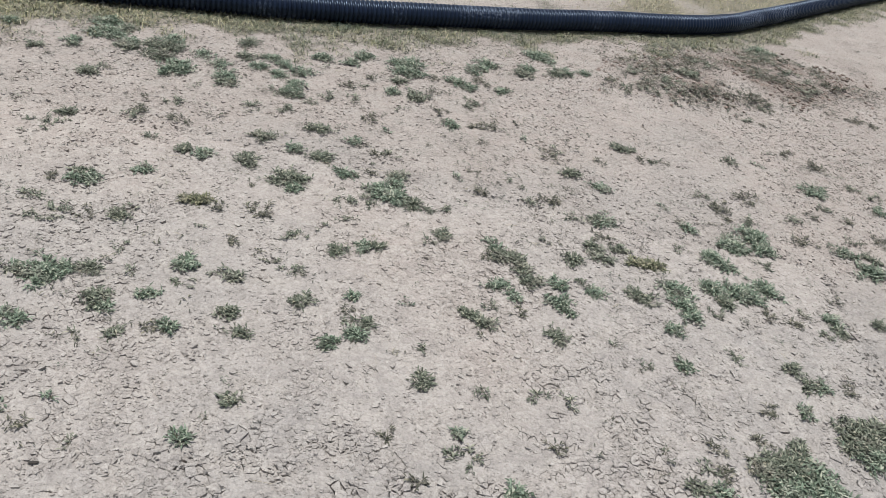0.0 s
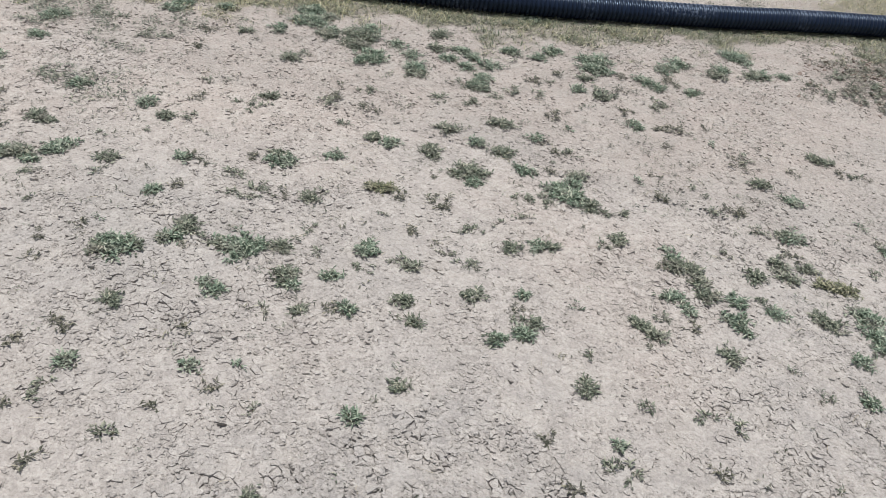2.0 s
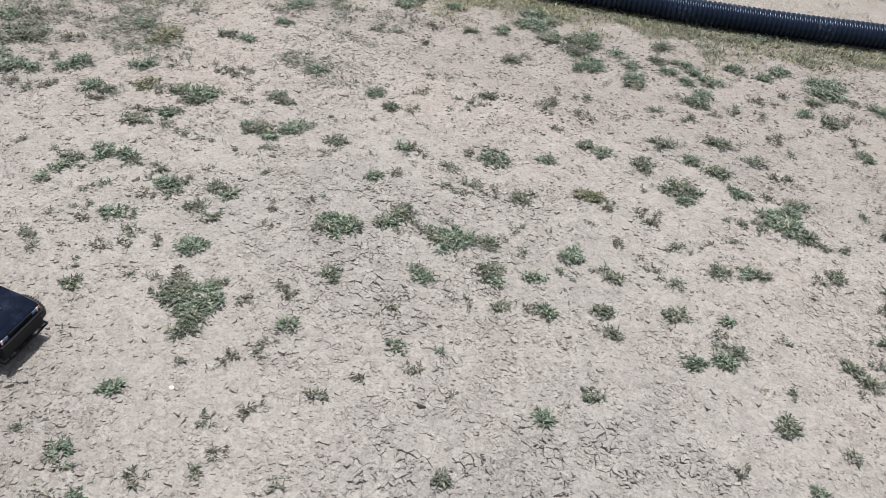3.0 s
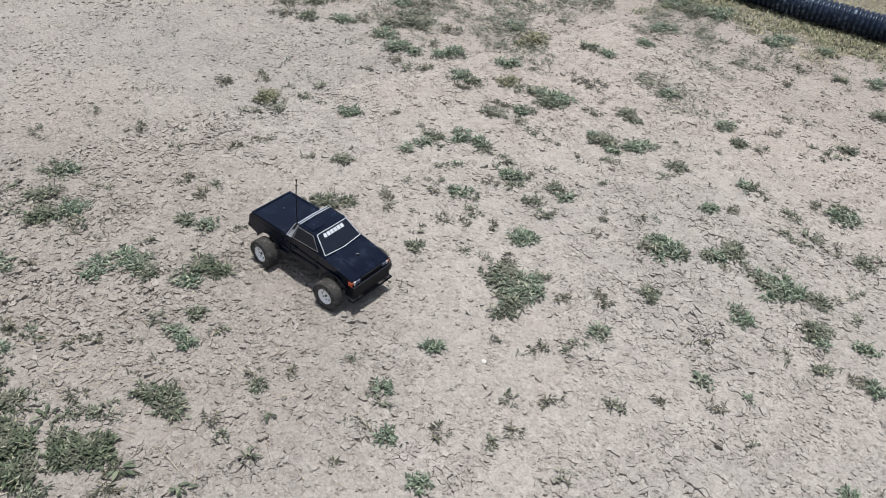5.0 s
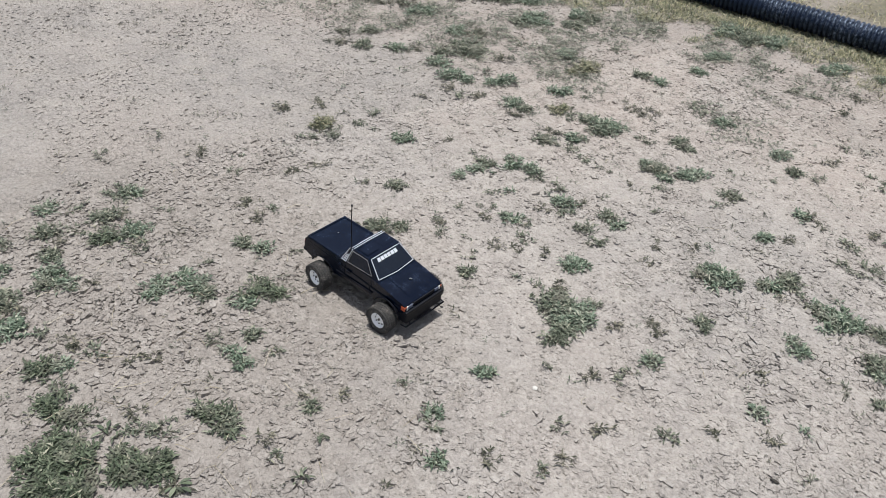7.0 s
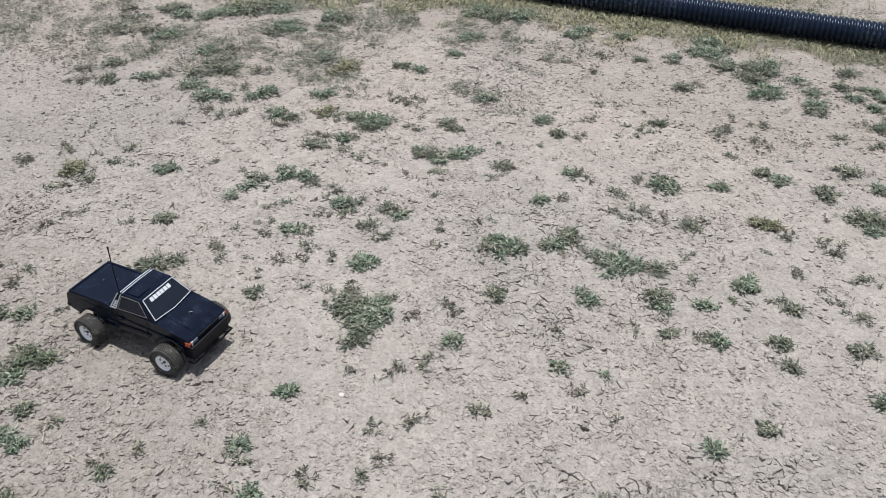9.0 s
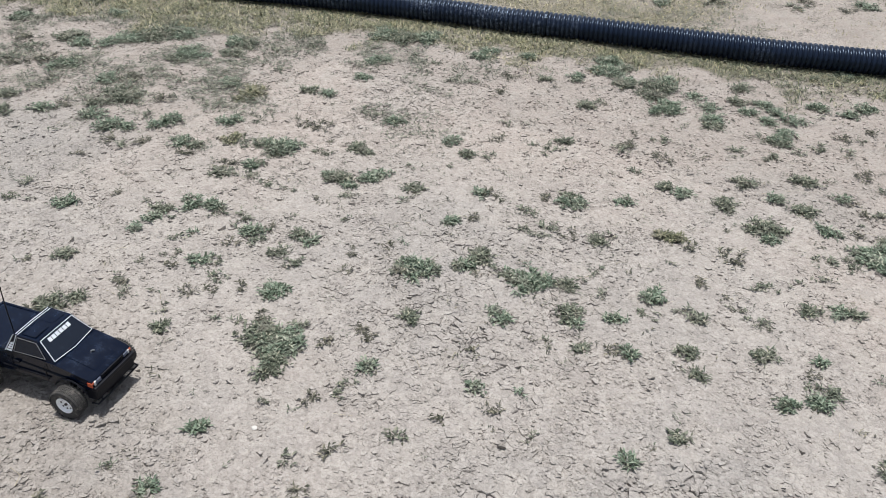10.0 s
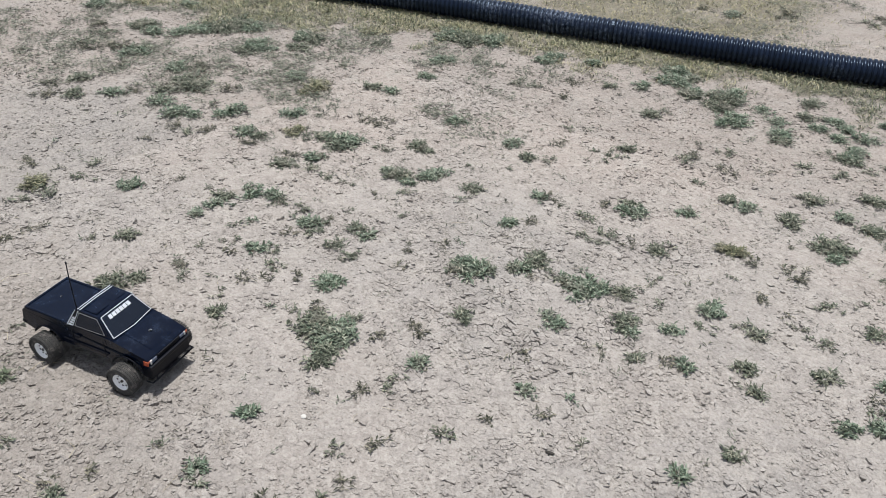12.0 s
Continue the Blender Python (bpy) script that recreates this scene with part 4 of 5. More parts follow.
rng = np.random.default_rng(11)
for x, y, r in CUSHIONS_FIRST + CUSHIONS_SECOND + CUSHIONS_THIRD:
    # Cushions in the near left bed are smaller and deeper green.
    in_weed_bed = x < -1.2 and y < 0.45
    plant(mat_weed, x, y, r * (0.85 if in_weed_bed else 1.0), rng, LEAF_DEEP if in_weed_bed else LEAF_GREEN if rng.random() < 0.7 else LEAF_GREY, "dense green cushion weed on cracked clay" if r < 0.07 else "broad dense patch of green weeds on dry clay", "cushion weeds")
for x, y, r in SPREADING_FIRST + SPREADING_SECOND + SPREADING_THIRD + SPREADING_FOURTH + SPREADING_FIFTH + SPREADING_SIXTH + SPREADING_SEVENTH + SPREADING_EIGHTH:
    plant(spray_weed, x, y, r, rng, LEAF_GREEN if rng.random() < 0.55 else LEAF_GREY, "low spreading green weed with narrow leaves on clay", "spreading weeds")
for x, y, r in WITHERED_FIRST + WITHERED_SECOND + WITHERED_THIRD + WITHERED_FOURTH + WITHERED_FIFTH + WITHERED_SIXTH + WITHERED_SEVENTH + WITHERED_EIGHTH + WITHERED_NINTH:
    plant(sparse_weed, x, y, r, rng, LEAF_DRY if rng.random() < 0.45 else LEAF_GREY, "withered sparse grey-brown weed on dry clay", "withered weeds")
for x, y, r in SPRIGS_FIRST + SPRIGS_SECOND + SPRIGS_THIRD:
    plant(sprig_weed, x, y, r, rng, (LEAF_GREEN, LEAF_GREY, LEAF_GREY, LEAF_DRY)[rng.integers(4)], "small grey-green sprig of weed in dry clay", "small weed sprigs")
for x, y, r in YELLOWED_FIRST:
    plant(spray_weed, x, y, r, rng, LEAF_YELLOWED, "yellowed matted weed drying out on clay", "yellowed weeds")
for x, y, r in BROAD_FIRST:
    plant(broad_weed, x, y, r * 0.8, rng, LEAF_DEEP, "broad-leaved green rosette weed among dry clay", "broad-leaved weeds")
join_rest()


def litter(rng, count, area, keep, material, name, label, size, category="weed"):
    """Tiny tufts of a few leaves each, past counting."""
    x, y = rng.uniform(area[0], area[1], count), rng.uniform(area[2], area[3], count)
    ok = rng.random(count) < keep(x, y)
    x, y = x[ok], y[ok]
    z = height(x, y)
    verts, faces = [], []
    for k in range(len(x)):
        s = rng.uniform(*size)
        for _ in range(rng.integers(4, 10)):
            leaf(verts, faces, (x[k] + rng.normal(0, s * 0.8), y[k] + rng.normal(0, s * 0.6), z[k] + rng.uniform(0.001, 0.005)), rng.uniform(0, 6.283), s * rng.uniform(0.6, 1.4), s * rng.uniform(0.13, 0.26), rng.uniform(0.0, 0.5), 0.1)
    return tagged(new(name, mesh_from(name, verts, faces, material)), label, category, kind="stuff")


def scattered(x, y):
    """Tufts gather in drifts, thicker towards the pipe."""
    drift = 0.25 + 0.75 * step(-0.4, 0.8, smooth_noise(x, y, 0.45, 31) + 0.6 * smooth_noise(x, y, 0.13, 32))
    return drift * np.where(pipe_side(x, y) < 0.1, 0.28 + 0.72 * step(1.5, 3.0, y - 0.35 * x), 0.8)


rng = np.random.default_rng(17)
litter(rng, 9500, (-5.2, 3.2, -0.5, 7.2), scattered, LEAF_DRY, "withered_tufts", "tiny withered weed tufts scattered over dry clay", (0.008, 0.021))
litter(rng, 5500, (-5.2, 3.2, -0.5, 7.2), scattered, LEAF_GREY, "green_tufts", "tiny grey-green weed tufts scattered over dry clay", (0.008, 0.017))


def matted(x, y):
    """Low mats that cover much of the soil at the far end of the bare ground."""
    return step(-1.75, -1.25, pipe_side(x, y)) * (1 - step(-0.45, -0.30, pipe_side(x, y))) * step(0.0, 0.35, smooth_noise(x, y, 0.3, 37) + 0.8 * smooth_noise(x, y, 0.11, 38)) * (1 - step(-2.4, -1.7, x))


litter(rng, 17000, (-5.2, -1.7, 0.6, 3.6), matted, LEAF_GREY, "matted_weeds", "grey-green weeds matted over the soil towards the pipe", (0.014, 0.028))


def strip_weeds(x, y):
    """Green weeds that have taken over the turf where it is not yet yellow."""
    return np.clip(near_strip(x, y) * 1.4, 0, 1) * step(-1.9, -1.0, x) * step(-0.35, 0.35, smooth_noise(x, y, 0.24, 45) + 0.6 * smooth_noise(x, y, 0.08, 46))


litter(rng, 26000, (-1.9, 2.4, 3.2, 6.4), strip_weeds, LEAF_GREY, "strip_weeds", "grey-green weeds grown through the turf along the pipe", (0.012, 0.024))


def lawn_weeds(x, y):
    return np.where(pipe_side(x, y) > 0.1, 1, 0) * (1 - step(0.4, 0.9, x)) * step(0.15, 0.55, smooth_noise(x, y, 0.33, 48) + 0.5 * smooth_noise(x, y, 0.1, 49))


litter(rng, 7000, (-2.6, 0.9, 3.8, 6.6), lawn_weeds, LEAF_GREY, "lawn_weeds", "grey-green weeds in the dry lawn beyond the pipe", (0.014, 0.030))


def mound_weeds(x, y):
    return mound_cover(x, y) * step(-0.05, 0.45, smooth_noise(x, y, 0.13, 35) + 0.5 * smooth_noise(x, y, 0.05, 34))


litter(rng, 9000, (0.5, 2.8, 3.7, 5.9), mound_weeds, LEAF_DRY, "mound_weeds", "dead brown weeds matted over a low soil mound", (0.015, 0.036))

litter(rng, 4500, (0.5, 2.8, 3.7, 5.9), mound_weeds, LEAF_GREY, "mound_green_weeds", "grey-green weeds matted over a low soil mound", (0.010, 0.022))

# Bleached stalks lying on the soil.
verts, faces = [], []
for _ in range(260):
    x, y = rng.uniform(-4, 1.8), rng.uniform(-0.4, 4.0)
    a, length = rng.uniform(0, 6.283), rng.uniform(0.012, 0.055)
    z = float(height(x, y)) + 0.0035
    m = (x + math.cos(a) * length * 0.5 + rng.normal(0, 0.003), y + math.sin(a) * length * 0.5 + rng.normal(0, 0.003), z + 0.002)
    twig(verts, faces, (x, y, z), m, 0.0008)
    twig(verts, faces, m, (x + math.cos(a) * length, y + math.sin(a) * length, z), 0.0007)
for _ in range(110):
    x, y = rng.normal(-1.75, 0.45), rng.normal(-0.05, 0.28)
    a, length = rng.uniform(0, 6.283), rng.uniform(0.025, 0.09)
    z = float(height(x, y)) + 0.006
    m = (x + math.cos(a) * length * 0.5 + rng.normal(0, 0.006), y + math.sin(a) * length * 0.5 + rng.normal(0, 0.006), z + 0.006)
    twig(verts, faces, (x, y, z), m, 0.0011)
    twig(verts, faces, m, (x + math.cos(a) * length, y + math.sin(a) * length, z), 0.0009)
tagged(new("dry_stalks", mesh_from("dry_stalks", verts, faces, STRAW)), "bleached bits of straw scattered on the clay", "straw", kind="stuff")


# ---- clods and crumbs ----
def soil_top(x, y):
    """The crust's own surface, with the small swells of its plates and of the soil round them."""
    crust = 0.0020 * smooth_noise(x, y, 0.024, 73) + 0.0010 * smooth_noise(x, y, 0.010, 74)
    inside = plated(x, y)
    return height(x, y) + crust * inside + (0.0035 * smooth_noise(x, y, 0.05, 8) - 0.0018) * (1 - inside)


def lumps(rng, count, area, keep, size, flat, sunk, name, label, skew=2.0, sides=6, material=CLOD):
    """Flakes and lumps of clay bedded in the soil: broken sides, a worn, softly domed top."""
    x, y = rng.uniform(area[0], area[1], count), rng.uniform(area[2], area[3], count)
    ok = rng.random(count) < keep(x, y)
    x, y = x[ok], y[ok]
    n = len(x)
    s = size[0] + (size[1] - size[0]) * rng.random(n) ** skew
    tall = s * rng.uniform(*flat, n)
    a = rng.uniform(0, 6.283, (n, 1)) + np.arange(sides) * 6.283 / sides + rng.normal(0, 1.4 / sides, (n, sides))
    long_way, stretch = rng.uniform(0, 3.14, (n, 1)), rng.uniform(0.0, 0.45, (n, 1))
    foot = s[:, None] * rng.uniform(0.65, 1.25, (n, sides)) * (1 + stretch * np.cos(2 * (a - long_way)))
    tip = rng.normal(0, 0.24, (n, 2))
    z0 = soil_top(x, y) - s * sunk
    rings = []
    for grow, rise in ((0.86, -0.45), (1.0, 0.62)):
        r = foot * grow * rng.uniform(0.86, 1.12, (n, sides))
        px_, py_ = r * np.cos(a), r * np.sin(a)
        lean = (tip[:, :1] * px_ + tip[:, 1:] * py_) * (rise > 0)
        rings.append(np.stack([x[:, None] + px_, y[:, None] + py_, (z0 + tall * rise)[:, None] + lean + tall[:, None] * rng.normal(0, 0.14, (n, sides))], -1))
    off = rng.normal(0, 0.2, (n, 2)) * s[:, None]
    crown = np.stack([x + off[:, 0], y + off[:, 1], z0 + tall * rng.uniform(0.75, 1.1, n)], -1)[:, None]
    verts = np.concatenate(rings + [rings[1], crown], 1).reshape(-1, 3)
    each = 3 * sides + 1
    walls = [(k, (k + 1) % sides, sides + (k + 1) % sides, sides + k) for k in range(sides)]
    tops = [(2 * sides + k, 2 * sides + (k + 1) % sides, 3 * sides) for k in range(sides)]
    shift = (np.arange(n) * each)[:, None, None]
    quads_, tris = (np.array(walls)[None] + shift).reshape(-1, 4), (np.array(tops)[None] + shift).reshape(-1, 3)
    ob = new(name, mesh_from(name, verts.tolist(), quads_.tolist() + tris.tolist(), material, smooth=True))
    return tagged(ob, label, "soil", kind="stuff")


# Spots where the crust is more broken up, or trodden smooth: x, y, radius, how much.
BROKEN_UP = ((-0.68, 1.46, 0.16, 0.8), (-0.36, 1.62, 0.20, 0.8), (-1.60, 0.48, 0.18, 0.7), (-1.33, 0.65, 0.11, 0.7), (-0.83, 1.08, 0.20, -1.0), (-1.38, 0.84, 0.10, -0.9), (-1.26, 0.84, 0.07, -0.7))


def broken(x, y):
    """How far the crust has broken up into crumbs: drifts, with trodden smooth stretches between them."""
    drift = smooth_noise(x, y, 0.55, 71) + 0.5 * smooth_noise(x, y, 0.16, 72)
    for cx, cy, r, more in BROKEN_UP:
        drift = drift + more * np.exp(-((x - cx) ** 2 + (y - cy) ** 2) / r ** 2)
    return step(-0.45, 0.65, drift + 0.75 * (1 - step(0.7, 1.7, y - 0.2 * x)) - 0.1)


def crumbly(x, y):
    return plated(x, y) ** 0.5 * (1.0 - 0.45 * step(1.6, 2.7, y - 0.25 * x)) * (0.34 + 0.66 * broken(x, y)) * (0.15 + 0.85 * step(-0.50, 0.35, smooth_noise(x, y, 0.075, 75) + 0.6 * smooth_noise(x, y, 0.028, 76)))


def far_crumbly(x, y):
    return np.where(pipe_side(x, y) < -0.15, (1 - plated(x, y)) * (0.30 + 0.70 * step(-0.5, 0.5, smooth_noise(x, y, 0.35, 41) + 0.5 * smooth_noise(x, y, 0.09, 42))), 0)


rng = np.random.default_rng(23)
lumps(rng, 190000, (-2.8, 1.45, -0.35, 2.8), crumbly, (0.0021, 0.0060), (0.36, 0.80), -0.04, "soil_crumbs", "loose crumbs of dry clay on the ground", 1.6, 4)
lumps(rng, 40000, (-2.8, 1.45, -0.35, 2.8), crumbly, (0.0046, 0.0118), (0.26, 0.58), -0.02, "soil_flakes", "larger curled flakes of dry clay", 2.2)
lumps(rng, 88000, (-4.6, 2.4, 0.0, 5.0), far_crumbly, (0.0028, 0.0088), (0.36, 0.70), -0.10, "far_soil_crumbs", "loose crumbs of dry clay farther off", 1.6, 4)
lumps(rng, 8500, (-2.8, -0.9, -0.35, 1.0), lambda x, y: broken(x, y) * step(-0.2, 0.5, smooth_noise(x, y, 0.12, 77)) * (1 - step(0.8, 1.3, np.hypot(x + 2.0, y + 0.15))), (0.004, 0.0115), (0.45, 0.85), 0.02, "soil_lumps", "thick broken lumps of clay round the weed bed", 2.0)
lumps(rng, 11000, (0.5, 2.9, 3.7, 6.0), lambda x, y: np.clip(mound_cover(x, y) * 1.3, 0, 1) * step(-0.5, 0.4, smooth_noise(x, y, 0.16, 47)), (0.004, 0.014), (0.45, 0.90), 0.05, "mound_crumbs", "reddish-brown clods heaped on a low mound", 2.0, 5, RED_CLOD)


def clod(x, y, s, rng, material, name, label, category, group=""):
    """A lump of its own: a jittered, flattened ball with worn edges."""
    bm = bmesh.new()
    bmesh.ops.create_icosphere(bm, subdivisions=2, radius=s)
    shift = rng.uniform(0, 50, 3)
    for v in bm.verts:
        f = noise.noise(v.co / s * 0.9 + Vector(shift)) * 0.38 + noise.noise(v.co / s * 2.4 + Vector(shift)) * 0.16
        v.co *= 1 + f
        v.co.z *= 0.5
    ob = part(name, bm, material)
    ob.location, ob.rotation_euler = (x, y, float(height(x, y)) + s * 0.22), (0, 0, rng.uniform(0, 6.283))
    return tagged(ob, label, category, group)


for _ in range(44):
    x, y = rng.uniform(-2.2, 0.9), rng.uniform(0.0, 2.1)
    if math.hypot(x + 1.77, y - 0.63) > 0.30:
        clod(x, y, rng.uniform(0.005, 0.010), rng, SOIL_PLATE, "soil_clod", "small loose clod of dry grey clay", "clod", "loose clods")
PALE = plastic("pale_stone", (0.52, 0.50, 0.47), 0.8, wear=0.3)
DARK = plastic("dark_bark", (0.030, 0.026, 0.022), 0.8, wear=0.2)
clod(-1.275, 0.835, 0.0065, rng, PALE, "pebble", "small white pebble lying on dry clay", "pebble")
chip = clod(-0.762, 1.152, 0.008, rng, DARK, "bark_chip", "dark chip of bark lying on dry clay", "bark chip")
chip.scale, chip.rotation_euler = (1.35, 0.5, 0.7), (0, 0, 0.3)


# ---- toy pickup ----
# Body scuffs are tinted blue: the sky's sheen put into their colour.
CAR_BLACK = plastic("car_gloss_black", (0.0010, 0.0038, 0.013), 0.09, spots=(0.010, 0.024, 0.058), wear=0.5, spec=0.27, scale=26.0)
CAR_GLASS = plastic("car_tinted_pane", (0.008, 0.012, 0.021), 0.07, spots=(0.03, 0.045, 0.07), wear=0.25, spec=0.42, scale=30.0)
CAR_TRIM = plastic("car_white_trim", (0.62, 0.65, 0.70), 0.45, spots=(0.2, 0.2, 0.2), wear=0.4, scale=120.0)
CAR_BUMPER = plastic("car_matt_black", (0.003, 0.004, 0.008), 0.42, wear=0.04, spec=0.2, scale=60.0)
TYRE = plastic("tyre_rubber", (0.060, 0.058, 0.056), 0.8, spots=(0.30, 0.27, 0.24), wear=0.95, spec=0.2, scale=70.0)
RIM = plastic("rim_white", (0.95, 0.95, 0.95), 0.35, spots=(0.70, 0.66, 0.62), wear=0.15, scale=90.0)
STEEL = plastic("bare_steel", (0.55, 0.55, 0.56), 0.35, metallic=1.0, wear=0.3)
LAMP_CLEAR = plastic("headlamp_lens", (0.09, 0.11, 0.16), 0.12, wear=0.2)
LAMP_ORANGE = plastic("indicator_orange", (0.50, 0.10, 0.04), 0.25, wear=0.1)
LAMP_WHITE = plastic("marker_white", (0.72, 0.70, 0.68), 0.3, wear=0.1)
LAMP_RED = plastic("tail_lamp_red", (0.55, 0.03, 0.03), 0.25, wear=0.1)
CHASSIS = plastic("chassis_dusty_black", (0.025, 0.024, 0.024), 0.7, wear=0.8, scale=50.0)
WIRE = plastic("red_wire", (0.55, 0.05, 0.03), 0.4)

AXLE, TYRE_R, TYRE_W, TRACK = 0.1285, 0.0425, 0.036, 0.094


def slab(points, depth, y0):
    """A solid with the side outline points (x, z) from y0 to y0 + depth."""
    bm = bmesh.new()
    a = [bm.verts.new((x, y0, z)) for x, z in points]
    b = [bm.verts.new((x, y0 + depth, z)) for x, z in points]
    bm.faces.new(a)
    bm.faces.new(b[::-1])
    for k in range(len(points)):
        bm.faces.new((a[k], a[(k + 1) % len(a)], b[(k + 1) % len(a)], b[k]))
    return bm


def box(x0, x1, y0, y1, z0, z1, soft=0.0, segments=2):
    bm = bmesh.new()
    bmesh.ops.create_cube(bm, size=1)
    for v in bm.verts:
        v.co = (x0 if v.co.x < 0 else x1, y0 if v.co.y < 0 else y1, z0 if v.co.z < 0 else z1)
    if soft:
        bmesh.ops.bevel(bm, geom=bm.edges[:], offset=soft, segments=segments, profile=0.6, affect="EDGES")
    return bm


def rod(points, radius, sides=8):
    """A round bar through the points."""
    bm = bmesh.new()
    pts = [Vector(p) for p in points]
    rings = []
    for k, p in enumerate(pts):
        d = (pts[min(k + 1, len(pts) - 1)] - pts[max(k - 1, 0)]).normalized()
        u = d.orthogonal().normalized() if abs(d.z) > 0.95 else d.cross(Vector((0, 0, 1))).normalized()
        w = d.cross(u)
        rings.append([bm.verts.new(p + radius * (u * math.cos(6.2832 * j / sides) + w * math.sin(6.2832 * j / sides))) for j in range(sides)])
    for a, b in zip(rings, rings[1:]):
        for j in range(sides):
            bm.faces.new((a[j], a[(j + 1) % sides], b[(j + 1) % sides], b[j]))
    bm.faces.new(rings[0][::-1])
    bm.faces.new(rings[-1])
    return bm


def strip(a, b, width, normal, lift=0.0007, thick=0.0006):
    """A thin flat band from a to b on a surface with that normal."""
    a, b, n = Vector(a), Vector(b), Vector(normal).normalized()
    d = (b - a).normalized()
    s = n.cross(d).normalized() * width / 2
    bm = bmesh.new()
    low = [bm.verts.new(p + q + n * (lift - thick)) for p, q in ((a, -s), (a, s), (b, s), (b, -s))]
    top = [bm.verts.new(p + q + n * lift) for p, q in ((a, -s), (a, s), (b, s), (b, -s))]
    bm.faces.new(top)
    for k in range(4):
        bm.faces.new((low[k], low[(k + 1) % 4], top[(k + 1) % 4], top[k]))
    return bm


def pane(corners, lift=0.0005, thick=0.0012, shrink=0.0):
    """A thin plate on four corners, proud of the surface by lift."""
    c = [Vector(p) for p in corners]
    mid = sum(c, Vector()) / len(c)
    c = [p + (mid - p).normalized() * shrink for p in c]
    n = (c[1] - c[0]).cross(c[2] - c[0]).normalized()
    bm = bmesh.new()
    top = [bm.verts.new(p + n * lift) for p in c]
    low = [bm.verts.new(p + n * (lift - thick)) for p in c]
    bm.faces.new(top)
    for k in range(len(c)):
        bm.faces.new((low[k], low[(k + 1) % len(c)], top[(k + 1) % len(c)], top[k]))
    return bm


def tyre_mesh():
    """A knobbly tyre lying about the y axis."""
    bm = bmesh.new()
    r, w, n = TYRE_R, TYRE_W, 40
    outline = [(r * 0.53, -w * 0.40), (r * 0.60, -w * 0.48), (r * 0.82, -w * 0.5), (r * 0.92, -w * 0.44), (r * 0.945, -w * 0.3), (r * 0.95, 0), (r * 0.945, w * 0.3), (r * 0.92, w * 0.44), (r * 0.82, w * 0.5), (r * 0.60, w * 0.48), (r * 0.53, w * 0.40)]
    rings = [[bm.verts.new((q * math.cos(6.2832 * k / n), y, q * math.sin(6.2832 * k / n))) for q, y in outline] for k in range(n)]
    for k in range(n):
        a, b = rings[k], rings[(k + 1) % n]
        for j in range(len(outline) - 1):
            bm.faces.new((a[j], a[j + 1], b[j + 1], b[j]))
    lanes = ((-0.43, 0.09, 0.90, 0.985), (-0.22, 0.085, 0.93, 1.0), (0.0, 0.085, 0.93, 1.0), (0.22, 0.085, 0.93, 1.0), (0.43, 0.09, 0.90, 0.985))
    for lane, (y, half, low, high) in enumerate(lanes):
        for k in range(36):
            a0 = 6.2832 * (k + 0.5 * (lane % 2)) / 36
            corners = []
            for q, f in ((low, 1.0), (high, 0.8)):
                for da, dy in ((-1, -1), (1, -1), (1, 1), (-1, 1)):
                    a = a0 + da * f * 0.055
                    corners.append(bm.verts.new((r * q * math.cos(a), w * (y + dy * f * half), r * q * math.sin(a))))
            for f in ((4, 5, 6, 7), (0, 1, 5, 4), (1, 2, 6, 5), (2, 3, 7, 6), (3, 0, 4, 7)):
                bm.faces.new([corners[i] for i in f])
    return bm


def rim_mesh(side):
    """A dished wheel with eight round holes; side is +1 or -1, the way its face looks along y."""
    bm = bmesh.new()
    n, r, w = 48, TYRE_R * 0.56, TYRE_W
    outline = [(1.0, 0.40), (0.97, 0.46), (0.90, 0.46), (0.86, 0.34), (0.80, 0.24), (0.45, 0.20), (0.40, 0.26), (0.22, 0.27), (0.20, 0.20), (0.0, 0.20)]
    rings = []
    for q, y in outline[:-1]:
        rings.append([bm.verts.new((r * q * math.cos(6.2832 * k / n), side * w * y, r * q * math.sin(6.2832 * k / n))) for k in range(n)])
    back = [bm.verts.new((r * math.cos(6.2832 * k / n), -side * w * 0.40, r * math.sin(6.2832 * k / n))) for k in range(n)]
    for a, b in zip([back] + rings, rings):
        for k in range(n):
            bm.faces.new((a[k], a[(k + 1) % n], b[(k + 1) % n], b[k]))
    bm.faces.new(rings[-1])
    return bm


def disc(x, y, z, radius, depth, side, sides=12):
    bm = bmesh.new()
    a = [bm.verts.new((x + radius * math.cos(6.2832 * k / sides), y, z + radius * math.sin(6.2832 * k / sides))) for k in range(sides)]
    b = [bm.verts.new((v.co.x, y + side * depth, v.co.z)) for v in a]
    bm.faces.new(a)
    bm.faces.new(b[::-1])
    for k in range(sides):
        bm.faces.new((a[k], a[(k + 1) % sides], b[(k + 1) % sides], b[k]))
    return bm


